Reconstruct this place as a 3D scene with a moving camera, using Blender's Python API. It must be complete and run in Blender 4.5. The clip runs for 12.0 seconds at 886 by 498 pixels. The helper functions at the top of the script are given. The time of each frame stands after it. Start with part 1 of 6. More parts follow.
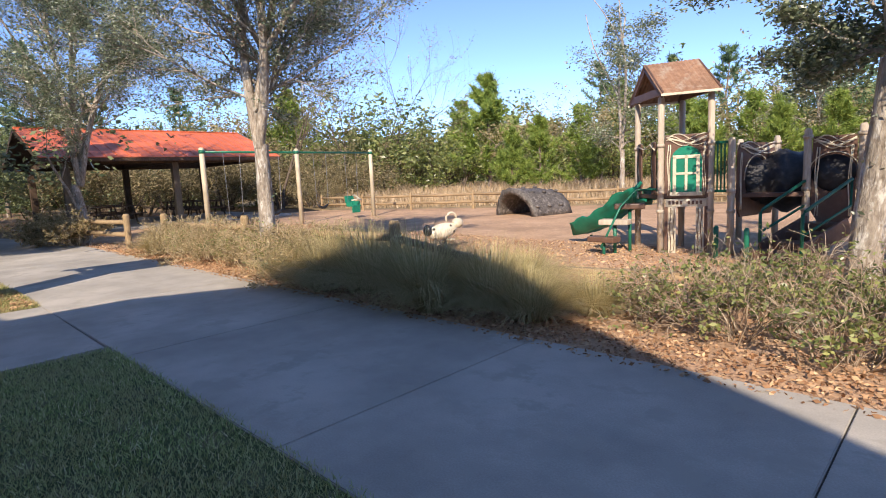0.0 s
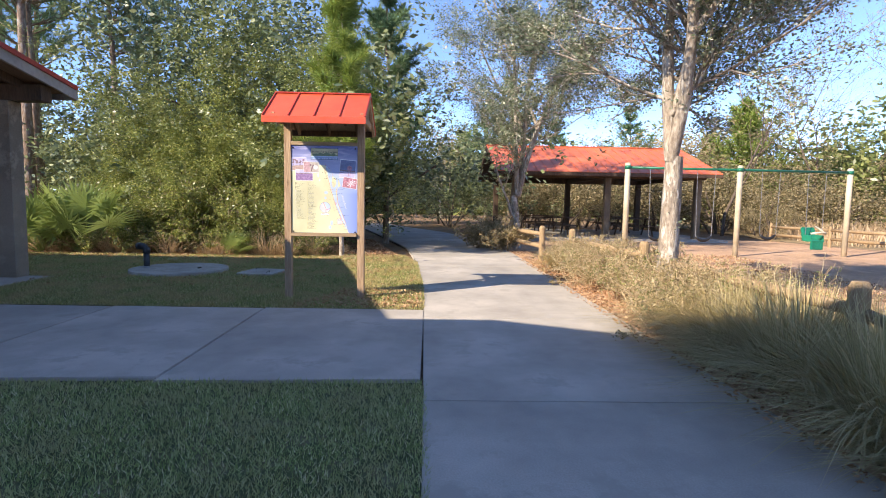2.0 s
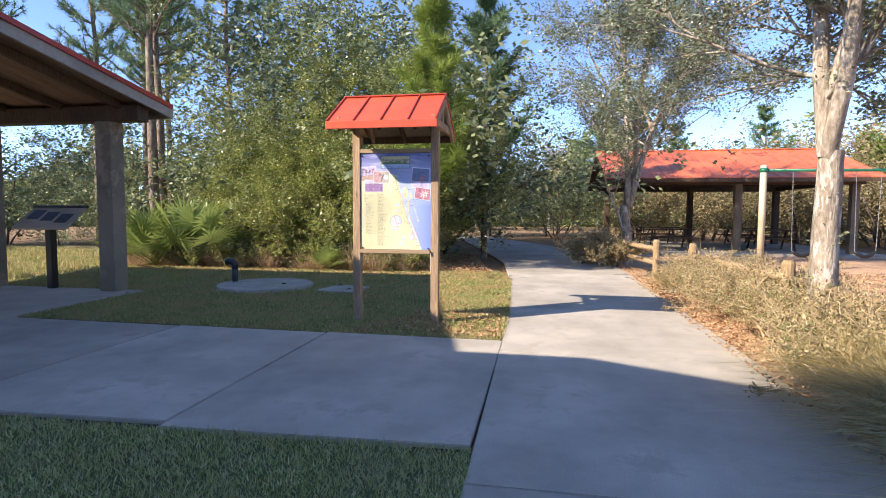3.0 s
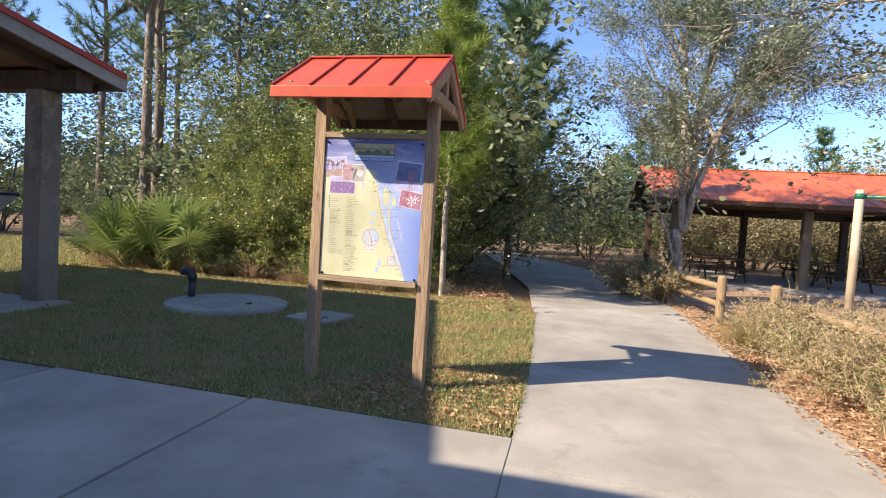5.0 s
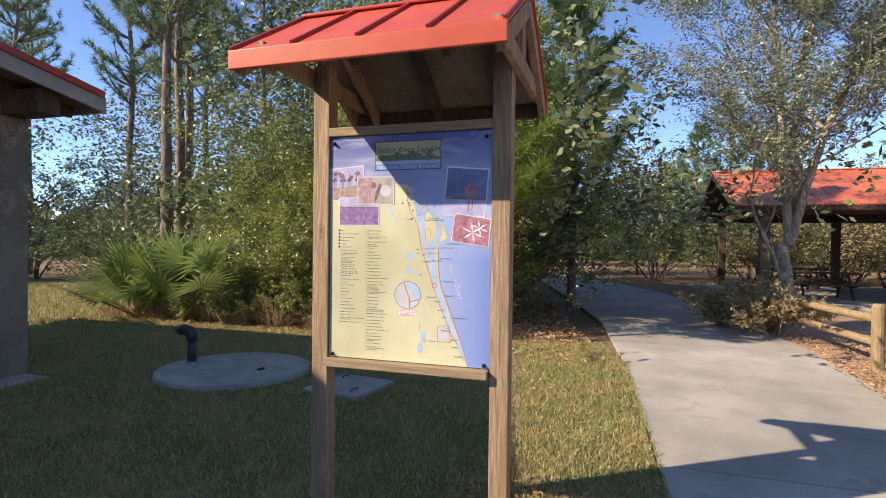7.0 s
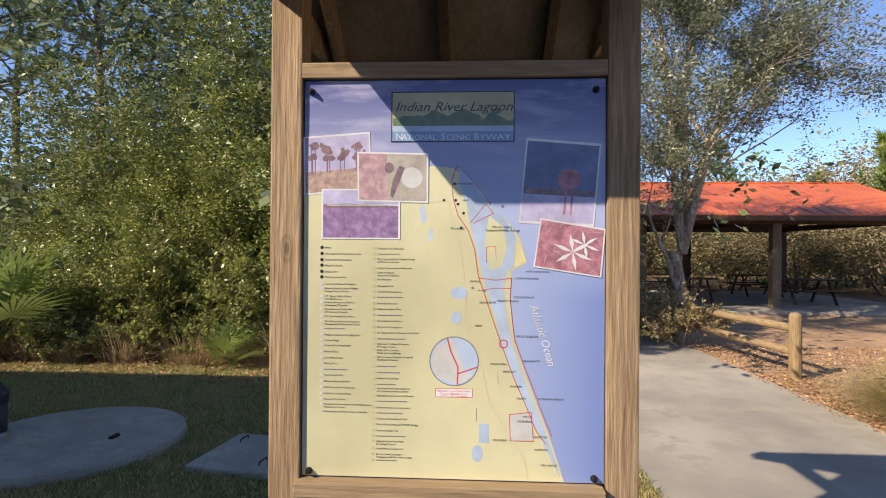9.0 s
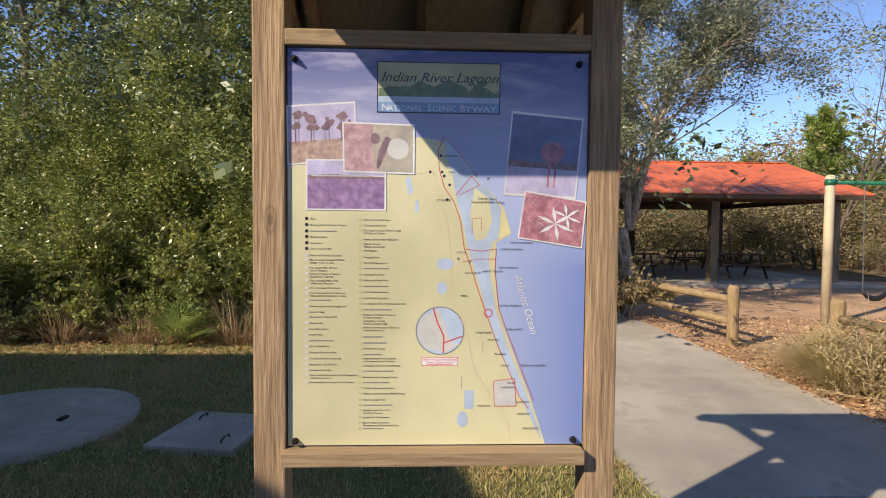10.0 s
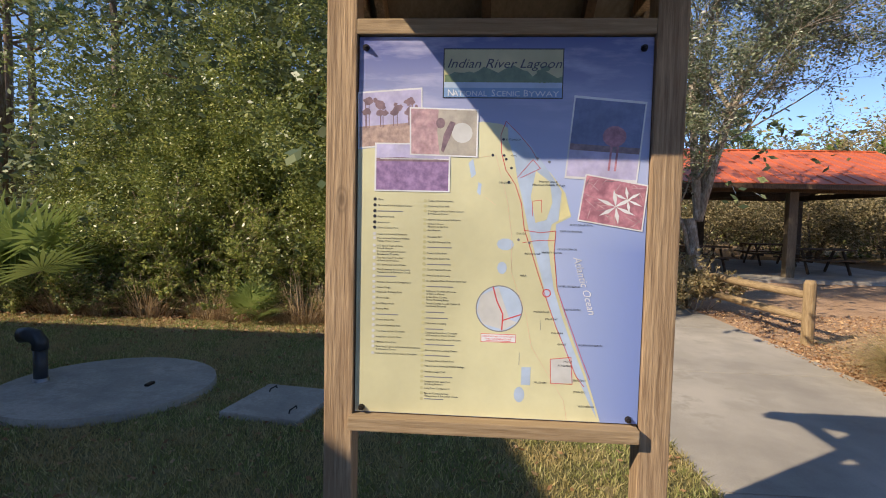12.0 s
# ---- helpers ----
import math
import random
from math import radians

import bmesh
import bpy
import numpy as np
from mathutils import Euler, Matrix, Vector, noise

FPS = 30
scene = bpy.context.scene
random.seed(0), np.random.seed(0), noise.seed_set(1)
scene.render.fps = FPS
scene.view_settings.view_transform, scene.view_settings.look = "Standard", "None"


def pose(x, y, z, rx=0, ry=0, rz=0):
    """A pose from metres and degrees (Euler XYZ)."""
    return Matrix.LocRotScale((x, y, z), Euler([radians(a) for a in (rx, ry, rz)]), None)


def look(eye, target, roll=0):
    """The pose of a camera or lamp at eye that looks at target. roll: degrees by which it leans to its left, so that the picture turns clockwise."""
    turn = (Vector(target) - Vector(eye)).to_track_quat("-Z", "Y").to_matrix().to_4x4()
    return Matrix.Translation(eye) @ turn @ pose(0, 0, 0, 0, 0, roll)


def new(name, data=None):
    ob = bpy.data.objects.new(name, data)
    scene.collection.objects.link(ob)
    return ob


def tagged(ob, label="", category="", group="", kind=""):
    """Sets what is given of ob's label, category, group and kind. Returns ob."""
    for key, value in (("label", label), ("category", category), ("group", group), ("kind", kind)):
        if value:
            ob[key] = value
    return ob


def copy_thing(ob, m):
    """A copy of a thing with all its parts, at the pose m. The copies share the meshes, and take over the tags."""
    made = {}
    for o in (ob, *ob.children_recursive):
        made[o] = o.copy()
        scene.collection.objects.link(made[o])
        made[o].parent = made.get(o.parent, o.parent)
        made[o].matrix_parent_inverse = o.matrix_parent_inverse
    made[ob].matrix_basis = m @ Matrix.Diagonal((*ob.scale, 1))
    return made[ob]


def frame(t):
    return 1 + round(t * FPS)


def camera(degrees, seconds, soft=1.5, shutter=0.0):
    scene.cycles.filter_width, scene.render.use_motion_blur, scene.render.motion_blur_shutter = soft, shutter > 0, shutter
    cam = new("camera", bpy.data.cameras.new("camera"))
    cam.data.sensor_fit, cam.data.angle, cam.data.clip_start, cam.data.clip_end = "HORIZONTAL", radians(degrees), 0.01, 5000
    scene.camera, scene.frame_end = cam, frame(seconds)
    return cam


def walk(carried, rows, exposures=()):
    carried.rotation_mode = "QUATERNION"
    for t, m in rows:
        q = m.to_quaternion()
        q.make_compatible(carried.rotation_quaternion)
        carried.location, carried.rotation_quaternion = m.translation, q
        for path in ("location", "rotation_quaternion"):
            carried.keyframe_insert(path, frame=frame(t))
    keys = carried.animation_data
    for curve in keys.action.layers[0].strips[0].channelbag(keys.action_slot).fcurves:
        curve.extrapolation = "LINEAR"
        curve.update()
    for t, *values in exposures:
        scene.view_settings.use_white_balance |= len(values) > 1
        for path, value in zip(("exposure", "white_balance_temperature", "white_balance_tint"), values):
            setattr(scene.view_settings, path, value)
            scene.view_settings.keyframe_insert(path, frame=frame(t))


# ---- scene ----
cam = camera(78.3, 12.0, soft=1.0)
PATH = [
    (0, (0.662, 0.1, 1.353), (-0.727, 1.515, 1.092), -2.7),
    (0.5, (0.446, 0.459, 1.383), (-1.132, 1.673, 1.185), -2.0),
    (1, (0.057, 0.794, 1.368), (-1.644, 1.833, 1.201), -1.1),
    (1.5, (-0.251, 1.104, 1.353), (-2.196, 1.549, 1.213), 0.4),
    (2, (-0.648, 1.375, 1.378), (-2.64, 1.426, 1.206), 1.0),
    (2.5, (-1.151, 1.631, 1.363), (-3.142, 1.506, 1.232), 0.8),
    (3, (-1.655, 1.723, 1.381), (-3.618, 1.366, 1.249), 0.3),
    (3.2, (-1.84, 1.729, 1.401), (-3.785, 1.285, 1.262), 0.9),
    (4.8, (-3.567, 1.688, 1.403), (-5.492, 1.151, 1.338), 3.4),
    (5, (-3.821, 1.621, 1.45), (-5.765, 1.161, 1.35), 3.6),
    (5.5, (-4.394, 1.522, 1.496), (-6.387, 1.52, 1.324), 3.3),
    (6, (-4.888, 1.471, 1.488), (-6.884, 1.57, 1.411), 1.4),
    (6.5, (-5.266, 1.273, 1.529), (-7.217, 0.834, 1.542), -0.1),
    (6.7, (-5.398, 1.155, 1.546), (-7.299, 0.533, 1.53), 0.6),
    (8.3, (-6.344, 0.237, 1.56), (-8.303, -0.161, 1.496), 1.4),
    (8.5, (-6.44, 0.148, 1.555), (-8.411, -0.187, 1.519), 1.1),
    (9, (-6.618, -0.021, 1.605), (-8.615, -0.129, 1.612), 0.4),
    (9.5, (-6.624, -0.1, 1.607), (-8.624, -0.062, 1.584), 0.2),
    (10, (-6.599, -0.13, 1.589), (-8.596, -0.053, 1.511), 0.5),
    (10.5, (-6.568, -0.141, 1.571), (-8.562, -0.114, 1.424), 1.2),
    (11, (-6.549, -0.143, 1.569), (-8.542, -0.185, 1.407), 1.3),
    (11.5, (-6.535, -0.14, 1.565), (-8.528, -0.248, 1.434), 1.3),
    (12, (-6.528, -0.136, 1.565), (-8.52, -0.275, 1.443), 1.3),
]
EXPOSURES = [(0.0, 1.3, 6650, 14), (1.0, 1.43, 6650, 14), (2.0, 1.75, 6750, 14), (3.0, 1.8, 6750, 14), (5.0, 1.57, 6800, 13), (6.5, 1.36, 6900, 13), (8.5, 1.17, 7100, 12), (10.0, 1.03, 7200, 11), (12.0, 1.0, 7200, 11)]
walk(cam, [(t, look(eye, target, roll)) for t, eye, target, roll in PATH], EXPOSURES)

# ---- world and sun ----
SUN = Vector((0.883, -1.262, 1.0)).normalized()
world = bpy.data.worlds.new("sky")
scene.world = world
world.use_nodes = True
wn = world.node_tree.nodes
sky = wn.new("ShaderNodeTexSky")
sky.sky_type = "NISHITA"
sky.sun_disc = False
sky.sun_elevation = radians(33)
sky.sun_rotation = radians(145)
sky.air_density = 0.41
sky.dust_density = 0.0
sky.ozone_density = 3.4
world.node_tree.links.new(sky.outputs[0], wn["Background"].inputs[0])
wn["Background"].inputs[1].default_value = 0.15
sun_data = bpy.data.lights.new("sun", "SUN")
sun_data.energy = 2.95
sun_data.angle = radians(0.53)
sun_data.color = (1.0, 0.90, 0.74)
sun_ob = new("sun", sun_data)
sun_ob.matrix_world = look(SUN * 60, (0, 0, 0))


# ---- materials ----
def nodes_of(name):
    m = bpy.data.materials.new(name)
    m.use_nodes = True
    t = m.node_tree
    return m, t, t.nodes["Principled BSDF"]


def add(t, kind, **values):
    n = t.nodes.new(kind)
    for k, v in values.items():
        n.inputs[k.replace("_", " ")].default_value = v
    return n


def ramp(t, src, stops):
    r = t.nodes.new("ShaderNodeValToRGB")
    while len(r.color_ramp.elements) < len(stops):
        r.color_ramp.elements.new(0.5)
    for e, (p, c) in zip(r.color_ramp.elements, stops):
        e.position, e.color = p, (*c, 1)
    t.links.new(src, r.inputs[0])
    return r.outputs[0]


def mix(t, fac, a, b, mode="MIX"):
    n = t.nodes.new("ShaderNodeMix")
    n.data_type, n.blend_type = "RGBA", mode
    for sock, v in ((n.inputs[0], fac), (n.inputs[6], a), (n.inputs[7], b)):
        if isinstance(v, bpy.types.NodeSocket):
            t.links.new(v, sock)
        else:
            sock.default_value = v if isinstance(v, (int, float)) else (*v, 1)
    return n.outputs[2]


def coords(t, which="Object", scale=(1, 1, 1)):
    c = t.nodes.new("ShaderNodeTexCoord")
    m = t.nodes.new("ShaderNodeMapping")
    m.inputs["Scale"].default_value = scale
    t.links.new(c.outputs[which], m.inputs[0])
    return m.outputs[0]


def surface(name, light, dark, rough=0.8, fine=40.0, coarse=1.5, bump=0.3, stretch=(1, 1, 1), metal=0.0, third=None, spec=0.4, dist=0.01, vary=0.0, knots=None):
    """A surface of two colours with grain and larger stains."""
    m, t, b = nodes_of(name)
    v = coords(t, "Object", stretch)
    a = add(t, "ShaderNodeTexNoise", Scale=fine, Detail=6.0, Roughness=0.65)
    c = add(t, "ShaderNodeTexNoise", Scale=coarse, Detail=4.0, Roughness=0.6)
    t.links.new(v, a.inputs["Vector"])
    t.links.new(v, c.inputs["Vector"])
    col = ramp(t, a.outputs[0], ((0.32, dark), (0.68, light)))
    stain = ramp(t, c.outputs[0], ((0.35, (0.72, 0.72, 0.72)), (0.65, (1.08, 1.08, 1.08))))
    col = mix(t, 1.0, col, stain, "MULTIPLY")
    if third:
        d = add(t, "ShaderNodeTexNoise", Scale=coarse * 3.1, Detail=5.0, Roughness=0.7)
        t.links.new(v, d.inputs["Vector"])
        f = ramp(t, d.outputs[0], ((0.52, (0, 0, 0)), (0.62, (1, 1, 1))))
        col = mix(t, f, col, third)
    if knots:
        kv = add(t, "ShaderNodeTexVoronoi", Scale=1.0)
        t.links.new(coords(t, "Object", knots), kv.inputs["Vector"])
        kf = ramp(t, kv.outputs["Distance"], ((0.0, (1, 1, 1)), (0.07, (0.75, 0.75, 0.75)), (0.10, (0.1, 0.1, 0.1)), (0.13, (0.5, 0.5, 0.5)), (0.17, (0, 0, 0))))
        col = mix(t, kf, col, tuple(x * 0.55 for x in dark))
    if vary:
        o = t.nodes.new("ShaderNodeObjectInfo")
        f = ramp(t, o.outputs["Random"], ((0.0, (1 - vary,) * 3), (1.0, (1 + vary,) * 3)))
        col = mix(t, 1.0, col, f, "MULTIPLY")
    t.links.new(col, b.inputs["Base Color"])
    b.inputs["Roughness"].default_value = rough
    b.inputs["Metallic"].default_value = metal
    b.inputs["Specular IOR Level"].default_value = spec
    if bump:
        n = add(t, "ShaderNodeBump", Strength=bump, Distance=dist)
        t.links.new(a.outputs[0], n.inputs["Height"])
        t.links.new(n.outputs[0], b.inputs["Normal"])
    return m


def leafy(name, stops, rough=0.5, through_light=0.35, spec=0.4, patch=None):
    """Leaves or blades: colour by island, some light passing through."""
    m, t, b = nodes_of(name)
    g = t.nodes.new("ShaderNodeNewGeometry")
    col = ramp(t, g.outputs["Random Per Island"], stops)
    if patch:
        pn = add(t, "ShaderNodeTexNoise", Scale=1.6, Detail=4.0, Roughness=0.65)
        t.links.new(coords(t), pn.inputs["Vector"])
        col = mix(t, ramp(t, pn.outputs[0], ((0.42, (0, 0, 0)), (0.62, (0.8, 0.8, 0.8)))), col, patch)
    t.links.new(col, b.inputs["Base Color"])
    b.inputs["Roughness"].default_value = rough
    b.inputs["Specular IOR Level"].default_value = spec
    tr = t.nodes.new("ShaderNodeBsdfTranslucent")
    t.links.new(col, tr.inputs[0])
    ms = t.nodes.new("ShaderNodeMixShader")
    ms.inputs[0].default_value = through_light
    t.links.new(b.outputs[0], ms.inputs[1])
    t.links.new(tr.outputs[0], ms.inputs[2])
    t.links.new(ms.outputs[0], t.nodes["Material Output"].inputs[0])
    return m


def plain(name, c, rough=0.6, spec=0.4, metal=0.0):
    return surface(name, c, tuple(x * 0.86 for x in c), rough, 60, 3, 0.05, spec=spec, metal=metal)


CONCRETE = surface("concrete", (0.49, 0.445, 0.385), (0.40, 0.36, 0.31), 0.85, 90, 0.9, 0.25, third=(0.37, 0.335, 0.285), dist=0.004, vary=0.08)
JOINT = surface("joint_filler", (0.07, 0.06, 0.05), (0.03, 0.03, 0.025), 0.95, 60, 4, 0.4)
SOIL = surface("forest_floor", (0.40, 0.25, 0.135), (0.17, 0.105, 0.06), 0.95, 35, 0.7, 0.8, third=(0.24, 0.17, 0.09), dist=0.03)
MULCH = surface("wood_mulch", (0.67, 0.43, 0.265), (0.38, 0.23, 0.14), 0.95, 28, 0.5, 0.7, third=(0.57, 0.37, 0.235), dist=0.03)
LAWN = surface("lawn_soil", (0.26, 0.22, 0.09), (0.13, 0.125, 0.05), 0.95, 30, 1.2, 0.6, third=(0.34, 0.26, 0.13), dist=0.02)
LAWN_GREEN = surface("green_lawn_soil", (0.14, 0.16, 0.06), (0.07, 0.085, 0.03), 0.95, 30, 1.2, 0.6, third=(0.17, 0.16, 0.08), dist=0.02)
FIELD = surface("field_soil", (0.42, 0.31, 0.17), (0.22, 0.16, 0.08), 0.95, 4, 0.3, 0.6, dist=0.05)
WOOD = surface("weathered_pine", (0.60, 0.42, 0.26), (0.24, 0.15, 0.088), 0.75, 16, 1.2, 0.8, (7, 7, 0.35), third=(0.30, 0.195, 0.115), dist=0.005, knots=(7, 7, 3.2))
WOOD_H = surface("weathered_pine_rail", (0.55, 0.40, 0.25), (0.33, 0.22, 0.125), 0.75, 16, 1.2, 0.6, (6, 0.4, 6), third=(0.33, 0.235, 0.14), dist=0.005, knots=(7, 3.0, 7))
WOOD_DARK = surface("dark_timber", (0.15, 0.095, 0.06), (0.07, 0.045, 0.03), 0.8, 14, 1.0, 0.4, (3, 3, 0.6), dist=0.004)
WOOD_FENCE = surface("fence_wood", (0.46, 0.33, 0.185), (0.27, 0.18, 0.095), 0.85, 14, 1.4, 0.5, (4, 4, 0.6), dist=0.004)
WOOD_FENCE_H = surface("fence_rail_wood", (0.42, 0.30, 0.17), (0.23, 0.155, 0.085), 0.85, 14, 1.4, 0.5, (0.6, 4, 4), dist=0.004)
PLY = surface("plywood_soffit", (0.36, 0.30, 0.23), (0.26, 0.21, 0.155), 0.85, 12, 1.0, 0.15, (0.6, 5, 5), dist=0.002)
SOFFIT = surface("brown_board_soffit", (0.34, 0.205, 0.12), (0.20, 0.115, 0.07), 0.8, 12, 1.0, 0.3, (0.5, 7, 5), dist=0.004)
RED = surface("red_metal_roof", (0.72, 0.115, 0.05), (0.62, 0.09, 0.04), 0.38, 6, 0.8, 0.04, spec=0.5, dist=0.004)
ORANGE_ROOF = surface("sun_faded_roof", (0.78, 0.20, 0.085), (0.68, 0.155, 0.065), 0.45, 5, 0.6, 0.04, spec=0.4, dist=0.004)
RED_DARK = surface("red_trim", (0.50, 0.06, 0.04), (0.42, 0.05, 0.035), 0.4, 8, 0.8, 0.04)
RUST = surface("rusty_roof", (0.36, 0.21, 0.13), (0.22, 0.115, 0.07), 0.7, 14, 1.2, 0.3, third=(0.36, 0.27, 0.20), dist=0.004)
STUCCO = surface("tan_stucco", (0.30, 0.245, 0.18), (0.235, 0.19, 0.14), 0.9, 60, 1.0, 0.3, third=(0.34, 0.28, 0.21), dist=0.004)
FASCIA = surface("grey_fascia", (0.42, 0.38, 0.33), (0.34, 0.30, 0.26), 0.7, 14, 1.0, 0.1)
BARK = surface("lichen_bark", (0.537, 0.458, 0.366), (0.220, 0.171, 0.128), 0.95, 26, 3.0, 1.0, (1, 1, 0.35), third=(0.610, 0.561, 0.488), dist=0.03)
BARK_DARK = surface("dark_bark", (0.20, 0.15, 0.11), (0.08, 0.06, 0.045), 0.95, 22, 3.0, 0.8, (1, 1, 0.3), dist=0.03)
PINE_BARK = surface("pine_bark", (0.30, 0.22, 0.16), (0.13, 0.085, 0.06), 0.95, 20, 2.5, 1.0, (1, 1, 0.35), third=(0.33, 0.29, 0.25), dist=0.02)
TWIG = leafy("dry_twigs", ((0.0, (0.333, 0.227, 0.136)), (0.5, (0.559, 0.423, 0.258)), (1.0, (0.710, 0.575, 0.379))), 0.9, 0.0, 0.1)
OAK_LEAF = leafy("oak_leaves", ((0.0, (0.083, 0.110, 0.063)), (0.5, (0.179, 0.213, 0.116)), (0.85, (0.297, 0.324, 0.190)), (1.0, (0.552, 0.552, 0.446))), 0.36, 0.25, 0.6)
WOOD_LEAF = leafy("myrtle_leaves", ((0.0, (0.090, 0.129, 0.037)), (0.55, (0.255, 0.299, 0.091)), (1.0, (0.525, 0.519, 0.184))), 0.36, 0.4, 0.6, (0.119, 0.144, 0.048))
BRIGHT_LEAF = leafy("bright_leaves", ((0.0, (0.120, 0.166, 0.037)), (0.5, (0.305, 0.347, 0.087)), (1.0, (0.594, 0.568, 0.185))), 0.36, 0.4, 0.6, (0.183, 0.216, 0.057))
DARK_LEAF = leafy("dark_oak_leaves", ((0.0, (0.075, 0.109, 0.057)), (0.5, (0.167, 0.205, 0.098)), (1.0, (0.316, 0.343, 0.165))), 0.4, 0.2, 0.5)
BROWN_LEAF = leafy("winter_hedge_leaves", ((0.0, (0.20, 0.17, 0.075)), (0.5, (0.36, 0.285, 0.145)), (1.0, (0.52, 0.42, 0.25))), 0.7, 0.25, 0.2)
# darker copy of the brown hedge leaves, deep shade put into the colour
SHADE_LEAF = leafy("shaded_scrub_leaves", ((0.0, (0.115, 0.101, 0.047)), (0.5, (0.250, 0.203, 0.108)), (1.0, (0.446, 0.365, 0.216))), 0.7, 0.2, 0.2)
TWIG_GREY = leafy("grey_brown_twigs", ((0.0, (0.20, 0.14, 0.095)), (0.5, (0.36, 0.27, 0.19)), (1.0, (0.52, 0.42, 0.31))), 0.9, 0.0, 0.1)
NEEDLE = leafy("pine_needles", ((0.0, (0.126, 0.195, 0.041)), (0.5, (0.253, 0.345, 0.073)), (1.0, (0.430, 0.483, 0.124))), 0.5, 0.3, 0.3)
NEEDLE_DARK = leafy("dark_pine_needles", ((0.0, (0.072, 0.132, 0.060)), (0.5, (0.144, 0.228, 0.108)), (1.0, (0.240, 0.336, 0.168))), 0.5, 0.25, 0.3)
GRASS = leafy("lawn_blades", ((0.0, (0.135, 0.179, 0.052)), (0.45, (0.269, 0.314, 0.097)), (0.75, (0.443, 0.431, 0.177)), (1.0, (0.697, 0.611, 0.317))), 0.65, 0.3, 0.25, (0.529, 0.385, 0.190))
GREEN_GRASS = leafy("green_lawn_blades", ((0.0, (0.193, 0.258, 0.090)), (0.5, (0.374, 0.444, 0.168)), (0.85, (0.580, 0.580, 0.270)), (1.0, (0.850, 0.747, 0.515))), 0.65, 0.3, 0.25, (0.463, 0.431, 0.213))
DRY_GRASS = leafy("dry_grass", ((0.0, (0.304, 0.258, 0.107)), (0.5, (0.546, 0.456, 0.228)), (1.0, (0.758, 0.637, 0.365))), 0.7, 0.35, 0.2)
SEDGE = leafy("broom_sedge", ((0.0, (0.38, 0.27, 0.16)), (0.5, (0.56, 0.41, 0.26)), (1.0, (0.70, 0.55, 0.37))), 0.8, 0.3, 0.1)
LITTER = leafy("dead_leaves", ((0.0, (0.230, 0.115, 0.057)), (0.5, (0.437, 0.253, 0.138)), (1.0, (0.598, 0.414, 0.253))), 0.85, 0.1, 0.2)
CHIP = leafy("mulch_chips", ((0.0, (0.200, 0.108, 0.062)), (0.5, (0.450, 0.270, 0.151)), (1.0, (0.650, 0.459, 0.275))), 0.95, 0.0, 0.1)
PALM = leafy("palmetto_blades", ((0.0, (0.115, 0.182, 0.049)), (0.5, (0.248, 0.328, 0.098)), (1.0, (0.497, 0.510, 0.180))), 0.35, 0.25, 0.5)
GREEN_METAL = plain("green_painted_steel", (0.015, 0.16, 0.095), 0.35)
GREEN_PLASTIC = plain("green_plastic", (0.012, 0.22, 0.135), 0.32)
CREAM_POST = surface("cream_sleeved_post", (0.62, 0.53, 0.38), (0.54, 0.455, 0.32), 0.55, 30, 1.5, 0.05)
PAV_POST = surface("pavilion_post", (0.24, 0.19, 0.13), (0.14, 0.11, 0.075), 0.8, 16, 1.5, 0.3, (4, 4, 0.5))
LOG_POST = surface("recycled_log_post", (0.62, 0.52, 0.41), (0.46, 0.375, 0.285), 0.7, 18, 1.5, 0.3, (4, 4, 0.5))
BROWN_PANEL = surface("brown_plastic", (0.17, 0.095, 0.065), (0.13, 0.07, 0.05), 0.45, 20, 2, 0.05)
CREAM = plain("cream_plastic", (0.72, 0.63, 0.47), 0.45)
BLACK = plain("black_plastic", (0.02, 0.02, 0.022), 0.4)
TUNNEL = surface("black_moulded_plastic", (0.045, 0.043, 0.045), (0.022, 0.021, 0.022), 0.5, 12, 3, 0.4, dist=0.02)
ROCK = surface("dark_moulded_rock", (0.15, 0.13, 0.115), (0.07, 0.06, 0.053), 0.6, 12, 3, 0.6, third=(0.22, 0.195, 0.175), dist=0.02)
GALV = plain("galvanised_chain", (0.42, 0.42, 0.42), 0.4, metal=0.8)
LID = surface("weathered_concrete_lid", (0.46, 0.43, 0.37), (0.36, 0.33, 0.28), 0.85, 40, 2, 0.2, third=(0.34, 0.31, 0.26), dist=0.003)
PIPE = plain("dark_pvc", (0.05, 0.055, 0.06), 0.35)
IRON = surface("dark_bolt", (0.05, 0.04, 0.035), (0.02, 0.018, 0.016), 0.5, 40, 5, 0.1, metal=0.6)
WALL_M = surface("building_wall", (0.55, 0.47, 0.36), (0.47, 0.40, 0.30), 0.9, 50, 1, 0.2)


# ---- mesh helpers ----
def thing(name, label, category, loc=(0, 0, 0), rz=0.0, group="", kind=""):
    ob = new(name)
    ob.empty_display_size = 0.1
    ob.matrix_basis = pose(*loc, 0, 0, rz)
    return tagged(ob, label, category, group, kind)


def mesh_of(name, bm, material):
    me = bpy.data.meshes.new(name)
    bm.to_mesh(me)
    bm.free()
    for m in material if isinstance(material, (list, tuple)) else [material]:
        me.materials.append(m)
    return me


def part(name, bm, material, parent=None, label="", smooth=False):
    """Links a bmesh as one mesh object under a thing or a part."""
    me = mesh_of(name, bm, material)
    if smooth:
        me.shade_smooth()
    ob = new(name, me)
    ob.parent = parent
    return tagged(ob, label)


